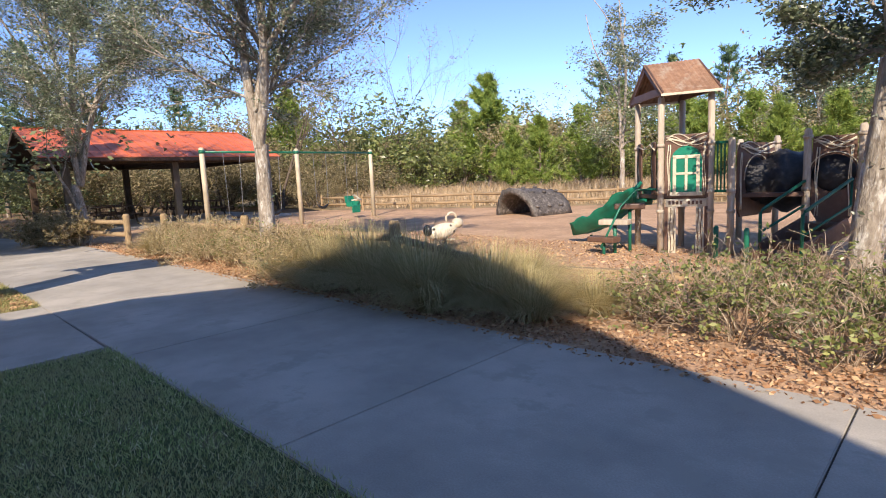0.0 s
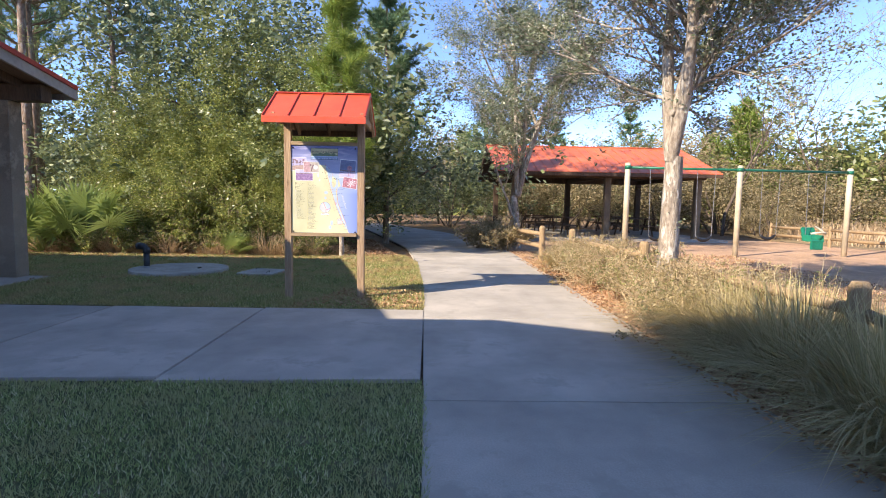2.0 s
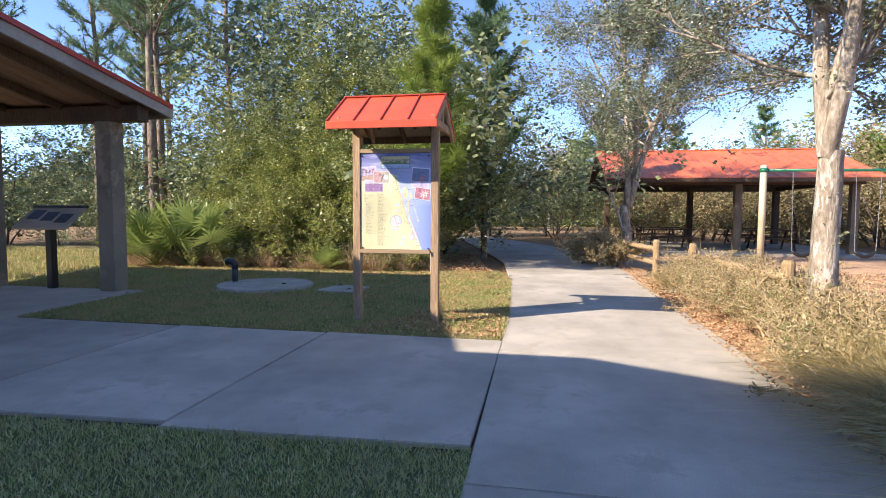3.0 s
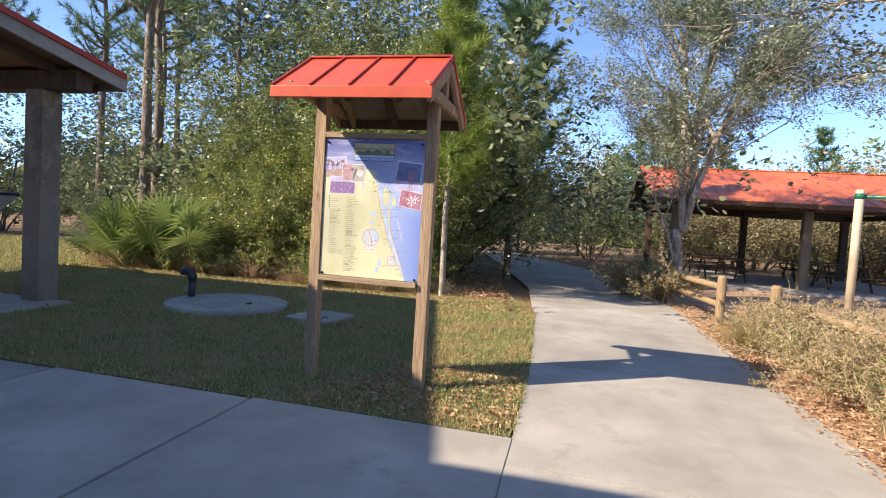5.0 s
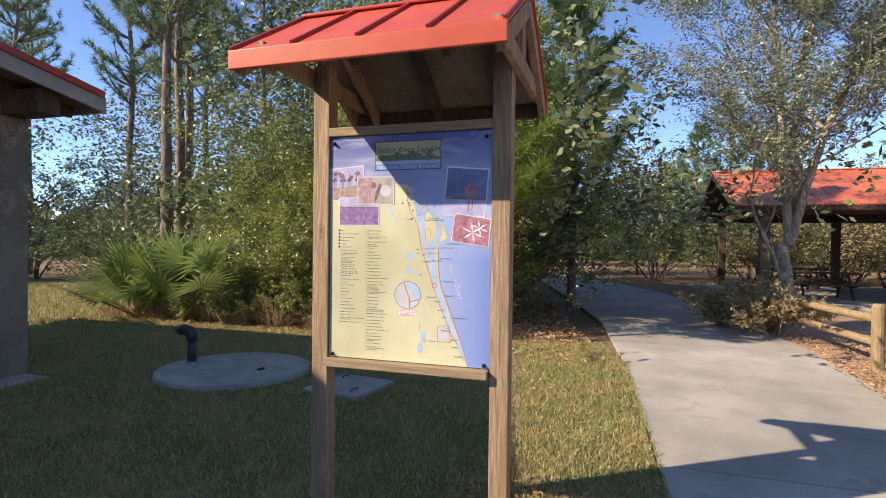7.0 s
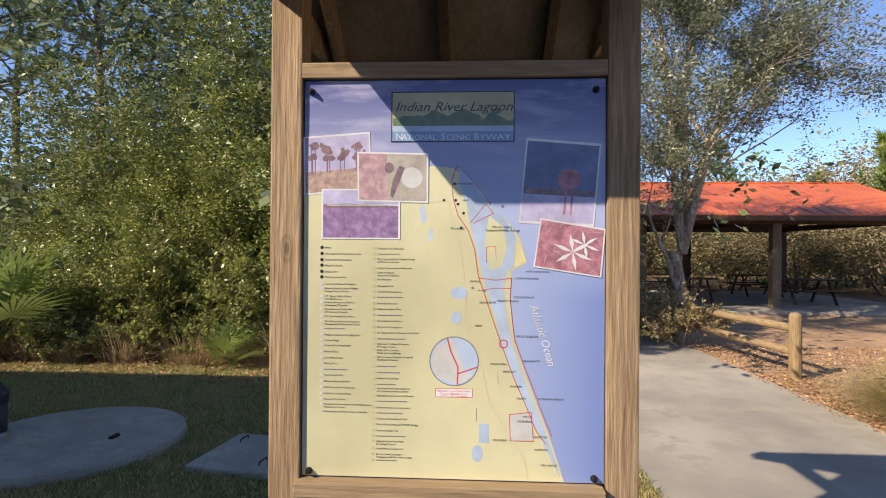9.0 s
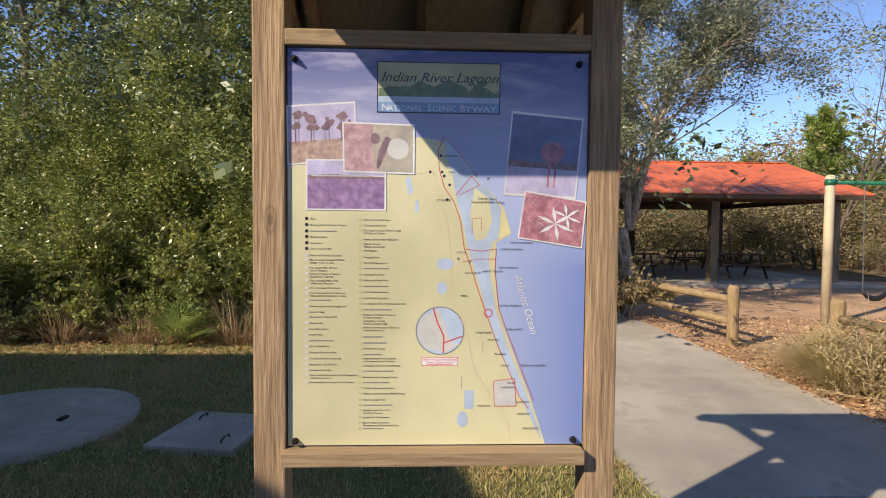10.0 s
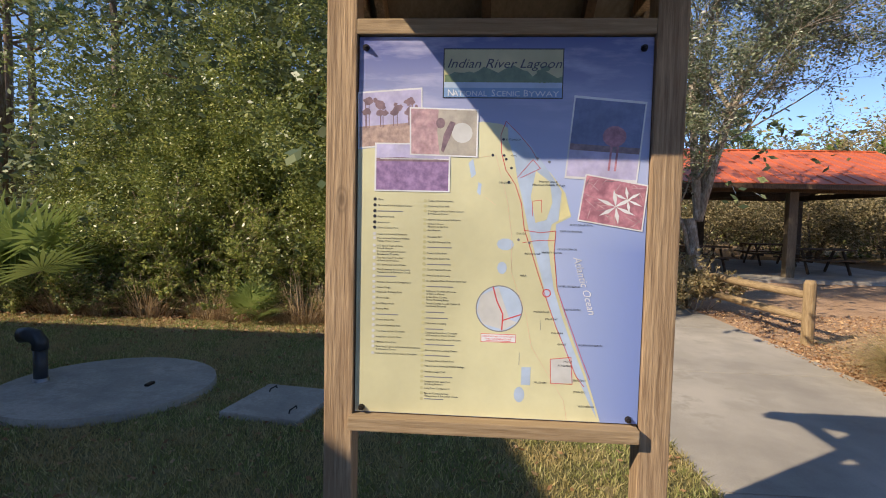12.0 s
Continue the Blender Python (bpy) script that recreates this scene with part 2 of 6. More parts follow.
def raw(name, verts, faces, material, parent=None, label="", smooth=False, sizes=None):
    """A mesh from arrays: faces all of one size (n, k)."""
    me = bpy.data.meshes.new(name)
    v = np.asarray(verts, dtype=np.float32)
    f = np.asarray(faces, dtype=np.int32)
    me.vertices.add(len(v))
    me.vertices.foreach_set("co", v.ravel())
    me.loops.add(f.size)
    me.loops.foreach_set("vertex_index", f.ravel())
    me.polygons.add(len(f))
    me.polygons.foreach_set("loop_start", np.arange(0, f.size, f.shape[1], dtype=np.int32))
    me.update(calc_edges=True)
    me.materials.append(material)
    if smooth:
        me.shade_smooth()
    ob = new(name, me)
    ob.parent = parent
    return tagged(ob, label)


def box(bm, lo, hi, bevel=0.0, turn=None):
    r = bmesh.ops.create_cube(bm, size=1.0)
    vs = r["verts"]
    for v in vs:
        v.co = Vector([lo[i] + (v.co[i] + 0.5) * (hi[i] - lo[i]) for i in range(3)])
    if bevel:
        es = list({e for v in vs for e in v.link_edges})
        out = bmesh.ops.bevel(bm, geom=es, offset=bevel, segments=2, affect="EDGES", profile=0.6)
        vs = list({v for f in out["faces"] for v in f.verts} | {v for v in vs if v.is_valid})
    if turn:
        for v in vs:
            v.co = turn @ v.co
    return vs


def box_bm(lo, hi, bevel=0.0, turn=None):
    bm = bmesh.new()
    box(bm, lo, hi, bevel, turn)
    return bm


def beam_bm(a, b, w, h, bevel=0.006):
    """A squared timber from a to b, w wide and h high."""
    a, b = Vector(a), Vector(b)
    d = b - a
    q = d.to_track_quat("X", "Z").to_matrix().to_4x4()
    return box_bm((0, -w / 2, -h / 2), (d.length, w / 2, h / 2), bevel, Matrix.Translation(a) @ q)


def tubes(paths, sides=6, caps=True):
    """Tapered tubes along polylines: paths of (points, radii)."""
    V, F, n = [], [], 0
    for pts, rad in paths:
        pts = [Vector(p) for p in pts]
        k = len(pts)
        up = Vector((0.31, 0.17, 0.93))
        for i, p in enumerate(pts):
            d = (pts[min(i + 1, k - 1)] - pts[max(i - 1, 0)]).normalized()
            if abs(d.dot(up)) > 0.95:
                up = Vector((0.9, 0.3, 0.1))
            u = d.cross(up).normalized()
            w = d.cross(u)
            for s in range(sides):
                a = 2 * math.pi * s / sides
                V.append(p + (u * math.cos(a) + w * math.sin(a)) * rad[i])
        for i in range(k - 1):
            for s in range(sides):
                s2 = (s + 1) % sides
                F.append((n + i * sides + s, n + i * sides + s2, n + (i + 1) * sides + s2, n + (i + 1) * sides + s))
        if caps:
            for base, c in ((0, pts[0]), (k - 1, pts[-1])):
                V.append(c)
                ci = len(V) - 1
                for s in range(sides):
                    F.append((ci, n + base * sides + s, n + base * sides + (s + 1) % sides, ci))
        n = len(V)
    return V, F


def tube_part(name, paths, material, parent=None, label="", sides=10, smooth=True):
    bm = bmesh.new()
    V, F = tubes(paths, sides)
    vs = [bm.verts.new(v) for v in V]
    for f in F:
        bm.faces.new([vs[i] for i in dict.fromkeys(f)])
    bmesh.ops.recalc_face_normals(bm, faces=bm.faces)
    return part(name, bm, material, parent, label, smooth)


def slab_poly(name, pts, z0, z1, material, parent=None, label="", bevel=0.0):
    bm = bmesh.new()
    f = bm.faces.new([bm.verts.new((x, y, z1)) for x, y in pts])
    if f.normal.z < 0:
        f.normal_flip()
    r = bmesh.ops.extrude_face_region(bm, geom=[f])
    for v in r["geom"]:
        if isinstance(v, bmesh.types.BMVert):
            v.co.z = z0
    bmesh.ops.recalc_face_normals(bm, faces=bm.faces)
    if bevel:
        es = [e for e in bm.edges if all(abs(v.co.z - z1) < 1e-5 for v in e.verts)]
        bmesh.ops.bevel(bm, geom=es, offset=bevel, segments=2, affect="EDGES")
    return part(name, bm, material, parent, label)


# ---- ground ----
rng = np.random.default_rng(7)
rnd = random.Random(11)

ground = tagged(part("ground", box_bm((-900, -900, -0.5), (900, 900, -0.07)), SOIL), "brown leaf-littered soil reaching to the horizon", "ground", kind="structure")
field = slab_poly("field", [(-60, 21), (-22.5, 16.2), (-5, 22.0), (8, 24), (60, 40), (60, 130), (-90, 130)], -0.069, -0.05, FIELD)
tagged(field, "tan winter meadow of dry broom sedge", "field", kind="structure")
mulch = slab_poly("playground_surface", [(-24, 13.2), (-20.6, 4.6), (-16.5, 3.7), (6, 3.7), (9, 12), (6, 24), (-5, 21.8), (-13, 18.6), (-22.5, 15.8)], -0.068, -0.02, MULCH)
tagged(mulch, "playground surface of orange-brown wood mulch", "mulch", kind="structure")


def left_edge(x):
    return float(np.interp(x, [-40, -31, -22, -17, -13, -10, -8, -4.8, 8], [-5.0, -2.6, -0.45, 0.68, 1.09, 1.26, 1.31, 1.345, 1.43]))


def right_edge(x):
    return float(np.interp(x, [-40, -33, -29, -26, -22, -16, -12, 8], [-3.0, -0.9, 0.6, 1.95, 3.0, 3.68, 3.72, 3.70]))


# the path, slab by slab with open joints
path = tagged(slab_poly("path", [(x, left_edge(x) + 0.02) for x in np.linspace(-34, 8, 40)] + [(x, right_edge(x) - 0.02) for x in np.linspace(8, -34, 40)], -0.066, -0.03, JOINT),
              "curving walkway of pale concrete slabs", "path", kind="structure")
cuts = [8, 5.4, 2.8, 0.27, -1.86, -4.33, -7.07, -9.7, -12.3, -14.75, -17.4, -20, -22.6, -25.2, -27.8, -30.6, -34]
for a, b in zip(cuts, cuts[1:]):
    xs = np.linspace(a - 0.004, b + 0.004, 6)
    slab_poly("slab", [(x, left_edge(x)) for x in xs] + [(x, right_edge(x)) for x in xs[::-1]], -0.045, 0.0, CONCRETE, path, bevel=0.006)
sidewalk = tagged(slab_poly("sidewalk", [(-7.5, 1.30), (-4.78, 1.32), (-4.68, -5.0), (-7.56, -5.0)], -0.066, -0.03, JOINT), "straight side walk of pale concrete slabs", "sidewalk", kind="structure")
ys = [1.332, -0.70, -2.60, -5.0]
for a, b in zip(ys, ys[1:]):
    slab_poly("slab", [(-7.52, a - 0.012), (-4.79, a - 0.012), (-4.70, b + 0.004), (-7.55, b + 0.004)], -0.045, 0.0, CONCRETE, sidewalk, bevel=0.006)
apron = tagged(slab_poly("apron", [(-0.35, 1.40), (8, 1.40), (8, -3.4), (-0.35, -3.4)], -0.066, -0.002, CONCRETE), "plain concrete apron before the building", "pavement", kind="structure")
shelter_floor = tagged(slab_poly("shelter_floor", [(-10.05, -5.03), (-2.4, -5.03), (-2.4, -13), (-10.05, -13)], -0.066, 0.004, CONCRETE, bevel=0.01), "pale concrete slab under the open shelter", "floor", kind="structure")
lawn_a = tagged(slab_poly("lawn", [(-4.72, 1.335), (-0.36, 1.41), (-0.36, -4.0), (-4.64, -4.0)], -0.066, -0.012, LAWN_GREEN), "clipped green lawn between side walk and apron", "lawn", kind="structure")
sign_lawn_pts = [(-7.54, 1.30), (-9.0, 1.285), (-11, 1.19), (-13, 1.08), (-14.3, 0.7), (-14.3, -1.2), (-13.9, -2.4), (-13.75, -6), (-13.8, -9), (-20, -13), (-22, -30), (-10.07, -30), (-10.07, -5.0), (-7.58, -5.0)]
lawn_b = tagged(slab_poly("lawn", sign_lawn_pts, -0.066, 0.0, LAWN), "patchy lawn round the map sign, turning straw-coloured", "lawn", kind="structure")


def inside(px, py, poly):
    hit = np.zeros(len(px), bool)
    for (x0, y0), (x1, y1) in zip(poly, poly[1:] + poly[:1]):
        c = ((y0 > py) != (y1 > py)) & (px < (x1 - x0) * (py - y0) / (y1 - y0 + 1e-12) + x0)
        hit ^= c
    return hit


def blades(name, x, y, z, h0, h1, width, lean, material, label, category="grass", bend=False):
    """Upright blades, one triangle each or a bent pair, as one mesh of stuff."""
    n = len(x)
    h = rng.uniform(h0, h1, n)
    a = rng.uniform(0, 2 * np.pi, n)
    b = rng.uniform(0, 2 * np.pi, n)
    l = rng.uniform(0, lean, n) * h
    w = width * rng.uniform(0.6, 1.3, n)
    base = np.stack([x, y, np.broadcast_to(z, n)], 1)
    side = np.stack([np.cos(a), np.sin(a), 0 * a], 1) * w[:, None]
    off = np.stack([np.cos(b) * l, np.sin(b) * l, h], 1)
    if not bend:
        v = np.stack([base - side, base + side, base + off], 1).reshape(-1, 3)
        f = np.arange(3 * n).reshape(-1, 3)
    else:
        midp = base + off * np.array([0.35, 0.35, 0.62])
        v = np.stack([base - side, base + side, midp + side * 0.8, midp - side * 0.8, base + off], 1).reshape(-1, 3)
        i = 5 * np.arange(n)[:, None]
        f = np.concatenate([i + [0, 1, 2], i + [0, 2, 3], i + [3, 2, 4]])
    return tagged(raw(name, v, f, material), label, category, kind="stuff")


def scatter(poly, per_m2):
    p = np.array(poly)
    lo, hi = p.min(0), p.max(0)
    n = int(per_m2 * (hi - lo).prod())
    x, y = rng.uniform(lo[0], hi[0], n), rng.uniform(lo[1], hi[1], n)
    k = inside(x, y, poly)
    return x[k], y[k]


gx, gy = scatter([(-4.76, 1.37), (-0.34, 1.43), (-0.34, -2.6), (-4.66, -2.6)], 5200)
blades("lawn_grass", gx, gy, -0.012, 0.015, 0.045, 0.004, 1.2, GREEN_GRASS, "short green lawn blades")
near_lawn = [(-7.52, 1.33), (-9.0, 1.31), (-11, 1.22), (-13, 1.11), (-14.4, 0.75), (-14.4, -1.2), (-14.0, -2.4), (-13.85, -6), (-13.8, -8.5), (-10.07, -8.5), (-10.07, -5.0), (-7.56, -5.0)]
gx, gy = scatter(near_lawn, 3700)
blades("lawn_grass", gx, gy, 0.0, 0.015, 0.055, 0.0045, 1.2, GRASS, "longer lawn blades mixed green and straw")
gx, gy = scatter([(-13.6, -8.5), (-18, -12), (-20, -24), (-10.2, -24), (-10.2, -8.5)], 260)
blades("lawn_grass", gx, gy, 0.0, 0.05, 0.12, 0.012, 0.9, GRASS, "far lawn blades lit by the sun")


# ---- plants ----
def leaves(centres, spread, per, size, seed, flat=0.5, aspect=0.45):
    """Leaf quads scattered round the given centres: verts and faces."""
    r = np.random.default_rng(seed)
    c = np.repeat(np.asarray(centres, float), per, 0)
    n = len(c)
    s = np.repeat(np.broadcast_to(spread, len(centres)), per)[:, None]
    d = r.normal(size=(n, 3))
    d /= np.linalg.norm(d, axis=1, keepdims=True)
    c = c + d * s * r.uniform(0.1, 1.0, (n, 1)) ** 0.6 * [1, 1, 0.75]
    a = r.normal(size=(n, 3))
    a[:, 2] *= flat
    a /= np.linalg.norm(a, axis=1, keepdims=True)
    b = np.cross(a, r.normal(size=(n, 3)))
    b /= np.linalg.norm(b, axis=1, keepdims=True) + 1e-9
    k = (size * r.uniform(0.6, 1.3, n))[:, None]
    v = np.stack([c - a * k, c + b * k * aspect, c + a * k, c - b * k * aspect], 1).reshape(-1, 3)
    return v, np.arange(4 * n).reshape(-1, 4)


def grow(seed, start, aim, length, radius, levels, forks, spread, rise=0.1, wobble=0.16, first=0.35, shrink=0.68, taper=0.55, clothe=1):
    """Branches as polylines with radii, and the places of the twigs' ends."""
    r = random.Random(seed)
    paths, tips = [], []

    def go(p, d, l, rad, lev):
        pts, rads, q = [p.copy()], [rad], p.copy()
        steps = 5
        for i in range(steps):
            d = (d + Vector((r.gauss(0, wobble), r.gauss(0, wobble), r.gauss(0, wobble) + rise))).normalized()
            q = q + d * l / steps
            pts.append(q.copy())
            rads.append(rad * (1 - taper * (i + 1) / steps))
            if lev > 0 and (i + 1) / steps > first:
                for _ in range(forks if i < steps - 1 else forks):
                    if r.random() < (0.62 if i < steps - 1 else 1.0):
                        side = Vector((r.gauss(0, 1), r.gauss(0, 1), r.gauss(0, 0.6))).normalized()
                        nd = (d + side * spread).normalized()
                        go(q, nd, l * shrink * r.uniform(0.7, 1.15), rads[-1] * 0.72, lev - 1)
            if lev <= clothe:
                tips.append(q.copy())
        paths.append((pts, rads))

    go(Vector(start), Vector(aim).normalized(), length, radius, levels)
    return paths, tips


def branch_mesh(name, paths, material, parent, sides=6, least=0.004, skip=0.0):
    paths = [(p, [max(x, least) for x in q]) for p, q in paths if q[0] >= skip]
    paths = [(p, q) if q[0] > 0.03 else (p[::2] + ([p[-1]] if len(p) % 2 == 0 else []), q[::2] + ([q[-1]] if len(q) % 2 == 0 else [])) for p, q in paths]
    V, F = [], []
    n = 0
    big = [p for p in paths if p[1][0] > 0.03]
    small = [p for p in paths if p[1][0] <= 0.03]
    for group, s in ((big, sides), (small, 3)):
        v, f = tubes(group, s, caps=False)
        F += [tuple(i + n for i in q) for q in f]
        V += v
        n = len(V)
    return raw(name, [tuple(v) for v in V], F, material, parent, smooth=True)


def broadleaf(name, label, seed, stems, leaf, leaf_mat, bark, per, spread, thin=1.0, group="", category="tree", size_z=None, cap=1500, skip=0.008, clothe=1, clear=None):
    """A tree of given stems (start, aim, length, radius, levels, forks, spread, rise), at the origin."""
    ob = thing(name, label, category, group=group)
    paths, tips = [], []
    for i, st in enumerate(stems):
        p, t = grow(seed + i, *st, clothe=clothe)
        paths += p
        tips += t
    if clear:
        paths = [q for q in paths if q[1][0] > 0.05 or not clear(q[0][-1])]
        tips = [q for q in tips if not clear(q)]
    branch_mesh("trunk", paths, bark, ob, sides=4 if skip >= 0.05 else 6, skip=skip)
    r = random.Random(seed)
    tips = [t for t in tips if r.random() < thin and t.z > (size_z or 0.0)]
    if len(tips) > cap:
        tips = r.sample(tips, cap)
    v, f = leaves([tuple(t) for t in tips], spread, per, leaf, seed)
    raw("crown", v, f, leaf_mat, ob)
    return ob


def needles(tufts, per, length, width, seed, cone=0.75):
    r = np.random.default_rng(seed)
    c = np.repeat(np.array([t[0] for t in tufts]), per, 0)
    d0 = np.repeat(np.array([t[1] for t in tufts]), per, 0)
    n = len(c)
    d = d0 + r.normal(size=(n, 3)) * cone
    d /= np.linalg.norm(d, axis=1, keepdims=True)
    c = c - d0 * r.uniform(0, 0.8, (n, 1)) * length
    s = np.cross(d, r.normal(size=(n, 3)))
    s /= np.linalg.norm(s, axis=1, keepdims=True) + 1e-9
    l = (length * r.uniform(0.7, 1.15, n))[:, None]
    v = np.stack([c - s * width, c + s * width, c + d * l], 1).reshape(-1, 3)
    return v, np.arange(3 * n).reshape(-1, 3)


def pine(name, label, seed, height, radius, first, reach, whorls, per, length, width, mat, bark=None, droop=0.0, group=""):
    """A pine: straight trunk, whorls of upturned limbs, long needle tufts."""
    r = random.Random(seed)
    ob = thing(name, label, "pine tree", group=group)
    trunk, rads = [], []
    for i in range(9):
        k = i / 8
        trunk.append(Vector((r.gauss(0, 0.05) * k * height / 6, r.gauss(0, 0.05) * k * height / 6, k * height)))
        rads.append(radius * (1 - 0.85 * k) + 0.006)
    paths, tufts = [(trunk, rads)], [(tuple(trunk[-1]), (0, 0, 1.0))]
    for w in range(whorls):
        k = first + (1 - first) * (w + 0.3 * r.random()) / whorls
        z = k * height
        i = min(int(k * 8), 7)
        p = trunk[i].lerp(trunk[i + 1], k * 8 - i)
        rr = reach * (1.05 - (k - first) / (1 - first)) ** 0.75
        for a in range(r.randint(4, 6)):
            ang = r.uniform(0, 6.283)
            l = rr * r.uniform(0.55, 1.1)
            d = Vector((math.cos(ang), math.sin(ang), 0.25 - droop))
            pts = [p]
            q = p.copy()
            for s in range(4):
                d = (d + Vector((r.gauss(0, 0.15), r.gauss(0, 0.15), 0.16))).normalized()
                q = q + d * l / 4
                pts.append(q.copy())
                if s >= 1:
                    tufts.append((tuple(q), tuple(d)))
                    if r.random() < 0.9:
                        side = (d + Vector((r.gauss(0, 0.7), r.gauss(0, 0.7), 0.3))).normalized()
                        e = q + side * l * 0.22
                        paths.append(([q.copy(), q.lerp(e, 0.5), e], [0.006, 0.005, 0.004]))
                        tufts.append((tuple(e), tuple(side)))
            paths.append((pts, [radius * 0.22 * (1 - 0.18 * s) for s in range(5)]))
    branch_mesh("trunk", paths, bark or PINE_BARK, ob, skip=0.02 if width > 0.02 else 0.0)
    v, f = needles(tufts, per, length, width, seed)
    raw("crown", v, f, mat, ob)
    return ob


def shrub(name, label, seed, radius, height, stems, leaf, leaf_mat, per, twig_mat, group="", category="shrub", leaf_keep=0.6, aspect=0.5):
    r = random.Random(seed)
    ob = thing(name, label, category, group=group)
    paths, tips = [], []
    for _ in range(stems):
        a, o = r.uniform(0, 6.283), r.uniform(0, 0.55) * radius
        p, t = grow(r.random(), (math.cos(a) * o, math.sin(a) * o, 0), (math.cos(a) * r.uniform(0.2, 0.9), math.sin(a) * r.uniform(0.2, 0.9), 1), height * r.uniform(0.6, 0.95), 0.008, 2, 2, 0.8, 0.02, 0.22, 0.25, 0.6)
        paths += p
        tips += t
    branch_mesh("brushwood", paths, twig_mat, ob, least=0.0022)
    tips = [t for t in tips if r.random() < leaf_keep]
    v, f = leaves([tuple(t) for t in tips], 0.05, per, leaf, seed, 0.8, aspect)
    raw("foliage", v, f, leaf_mat, ob)
    return ob


def tussock(name, label, seed, count, radius, height, mat, width=0.004, group="", lean=1.0):
    """A clump of long arching blades."""
    r = np.random.default_rng(seed)
    ob = thing(name, label, "grass clump", group=group)
    a = r.uniform(0, 2 * np.pi, count)
    o = radius * 0.35 * np.sqrt(r.uniform(0, 1, count))
    L = height * r.uniform(0.6, 1.25, count)
    out = lean * r.uniform(0.05, 0.9, count)
    base = np.stack([np.cos(a) * o, np.sin(a) * o, 0 * a], 1)
    ang = a + r.normal(0, 0.5, count)
    dirv = np.stack([np.cos(ang), np.sin(ang), 0 * a], 1)
    side = np.stack([-np.sin(ang), np.cos(ang), 0 * a], 1) * width
    rows = []
    for k in (0.0, 0.4, 0.75, 1.0):
        h = L * (k - 0.38 * out * k * k)
        x = L * out * (0.35 * k + 0.55 * k * k)
        rows.append(base + dirv * x[:, None] + np.array([0, 0, 1.0]) * h[:, None])
    v = np.stack([rows[0] - side, rows[0] + side, rows[1] - side, rows[1] + side, rows[2] - side * 0.7, rows[2] + side * 0.7, rows[3], rows[3] + side * 0.1], 1).reshape(-1, 3)
    i = 8 * np.arange(count)[:, None]
    f = np.concatenate([i + [0, 1, 3, 2], i + [2, 3, 5, 4], i + [4, 5, 7, 6]])
    raw("tuft", v, f, mat, ob)
    return ob


def place(ob, x, y, z=-0.02, rz=0.0, scale=1.0):
    ob.matrix_basis = pose(x, y, z, 0, 0, rz) @ Matrix.Scale(scale, 4)
    return ob


def again(ob, x, y, z=-0.02, rz=0.0, scale=1.0, label=""):
    c = copy_thing(ob, pose(x, y, z, 0, 0, rz))
    c.scale = (scale, scale, scale)
    return tagged(c, label)


def oak_stems(seed, fork, top, reach, r0, leaders, limbs, low=0.0):
    """A trunk that forks into upright leaders, with many rising side limbs making an oval crown."""
    r = random.Random(seed)
    out = [((0, 0, -0.1), (leaders[0][0] * 0.1, leaders[0][1] * 0.1, 1), fork + 0.1, r0, 0, 0, 0, 0.1, 0.03, 0.35, 0.68, 0.22)]
    base = Vector((0, 0, fork - 0.05))
    for ax, ay in leaders:
        out.append((tuple(base), (ax, ay, 1), top - fork, r0 * 0.6, 1, 1, 0.6, 0.1, 0.10, 0.2))
    for k in range(limbs):
        q = (k + 0.5) / limbs
        ax, ay = leaders[k % len(leaders)]
        h = (fork + low) + (top - 0.6 - fork - low) * q
        p = base + Vector((ax, ay, 1)).normalized() * max(h - fork, 0.05)
        a = k * 2.399 + r.uniform(-0.4, 0.4)
        l = reach * (0.62 + 0.55 * math.sin(math.pi * min(q + 0.18, 1.0))) * r.uniform(0.75, 1.1) * 0.72
        out.append((tuple(p), (math.cos(a), math.sin(a), r.uniform(0.25, 0.75)), l, 0.027 * (1.15 - 0.6 * q), 2, 2, 0.7, 0.06, 0.18, 0.15, 0.62))
    return out


# the oak by the swings (forked above head height, pale scarred bark)
oak_b = broadleaf("oak_tree", "oak with pale scarred trunk behind the hedge", 21, oak_stems(3, 2.05, 5.9, 2.5, 0.145, [(-0.16, -0.1), (0.22, 0.12), (0.02, 0.3)], 26, 0.45),
                  0.026, OAK_LEAF, BARK, 34, 0.21, 0.95, group="oaks along the path", cap=3300, skip=0.004, clothe=2)
place(oak_b, -7.85, 4.56)
oak_a = broadleaf("oak_tree", "airy oak with forked pale trunk beside the fence", 33, oak_stems(5, 1.65, 7.2, 2.9, 0.15, [(0.03, -0.06), (-0.12, 0.22), (0.1, 0.05)], 30, 0.75)
                  + [((0.0, -0.05, 0.75), (0.1, -0.75, 1), 1.9, 0.05, 2, 1, 0.6, 0.14, 0.12, 0.5)],
                  0.031, OAK_LEAF, BARK, 27, 0.25, 0.95, group="oaks along the path", cap=3500, skip=0.004, clothe=2)
place(oak_a, -17.55, 4.1)
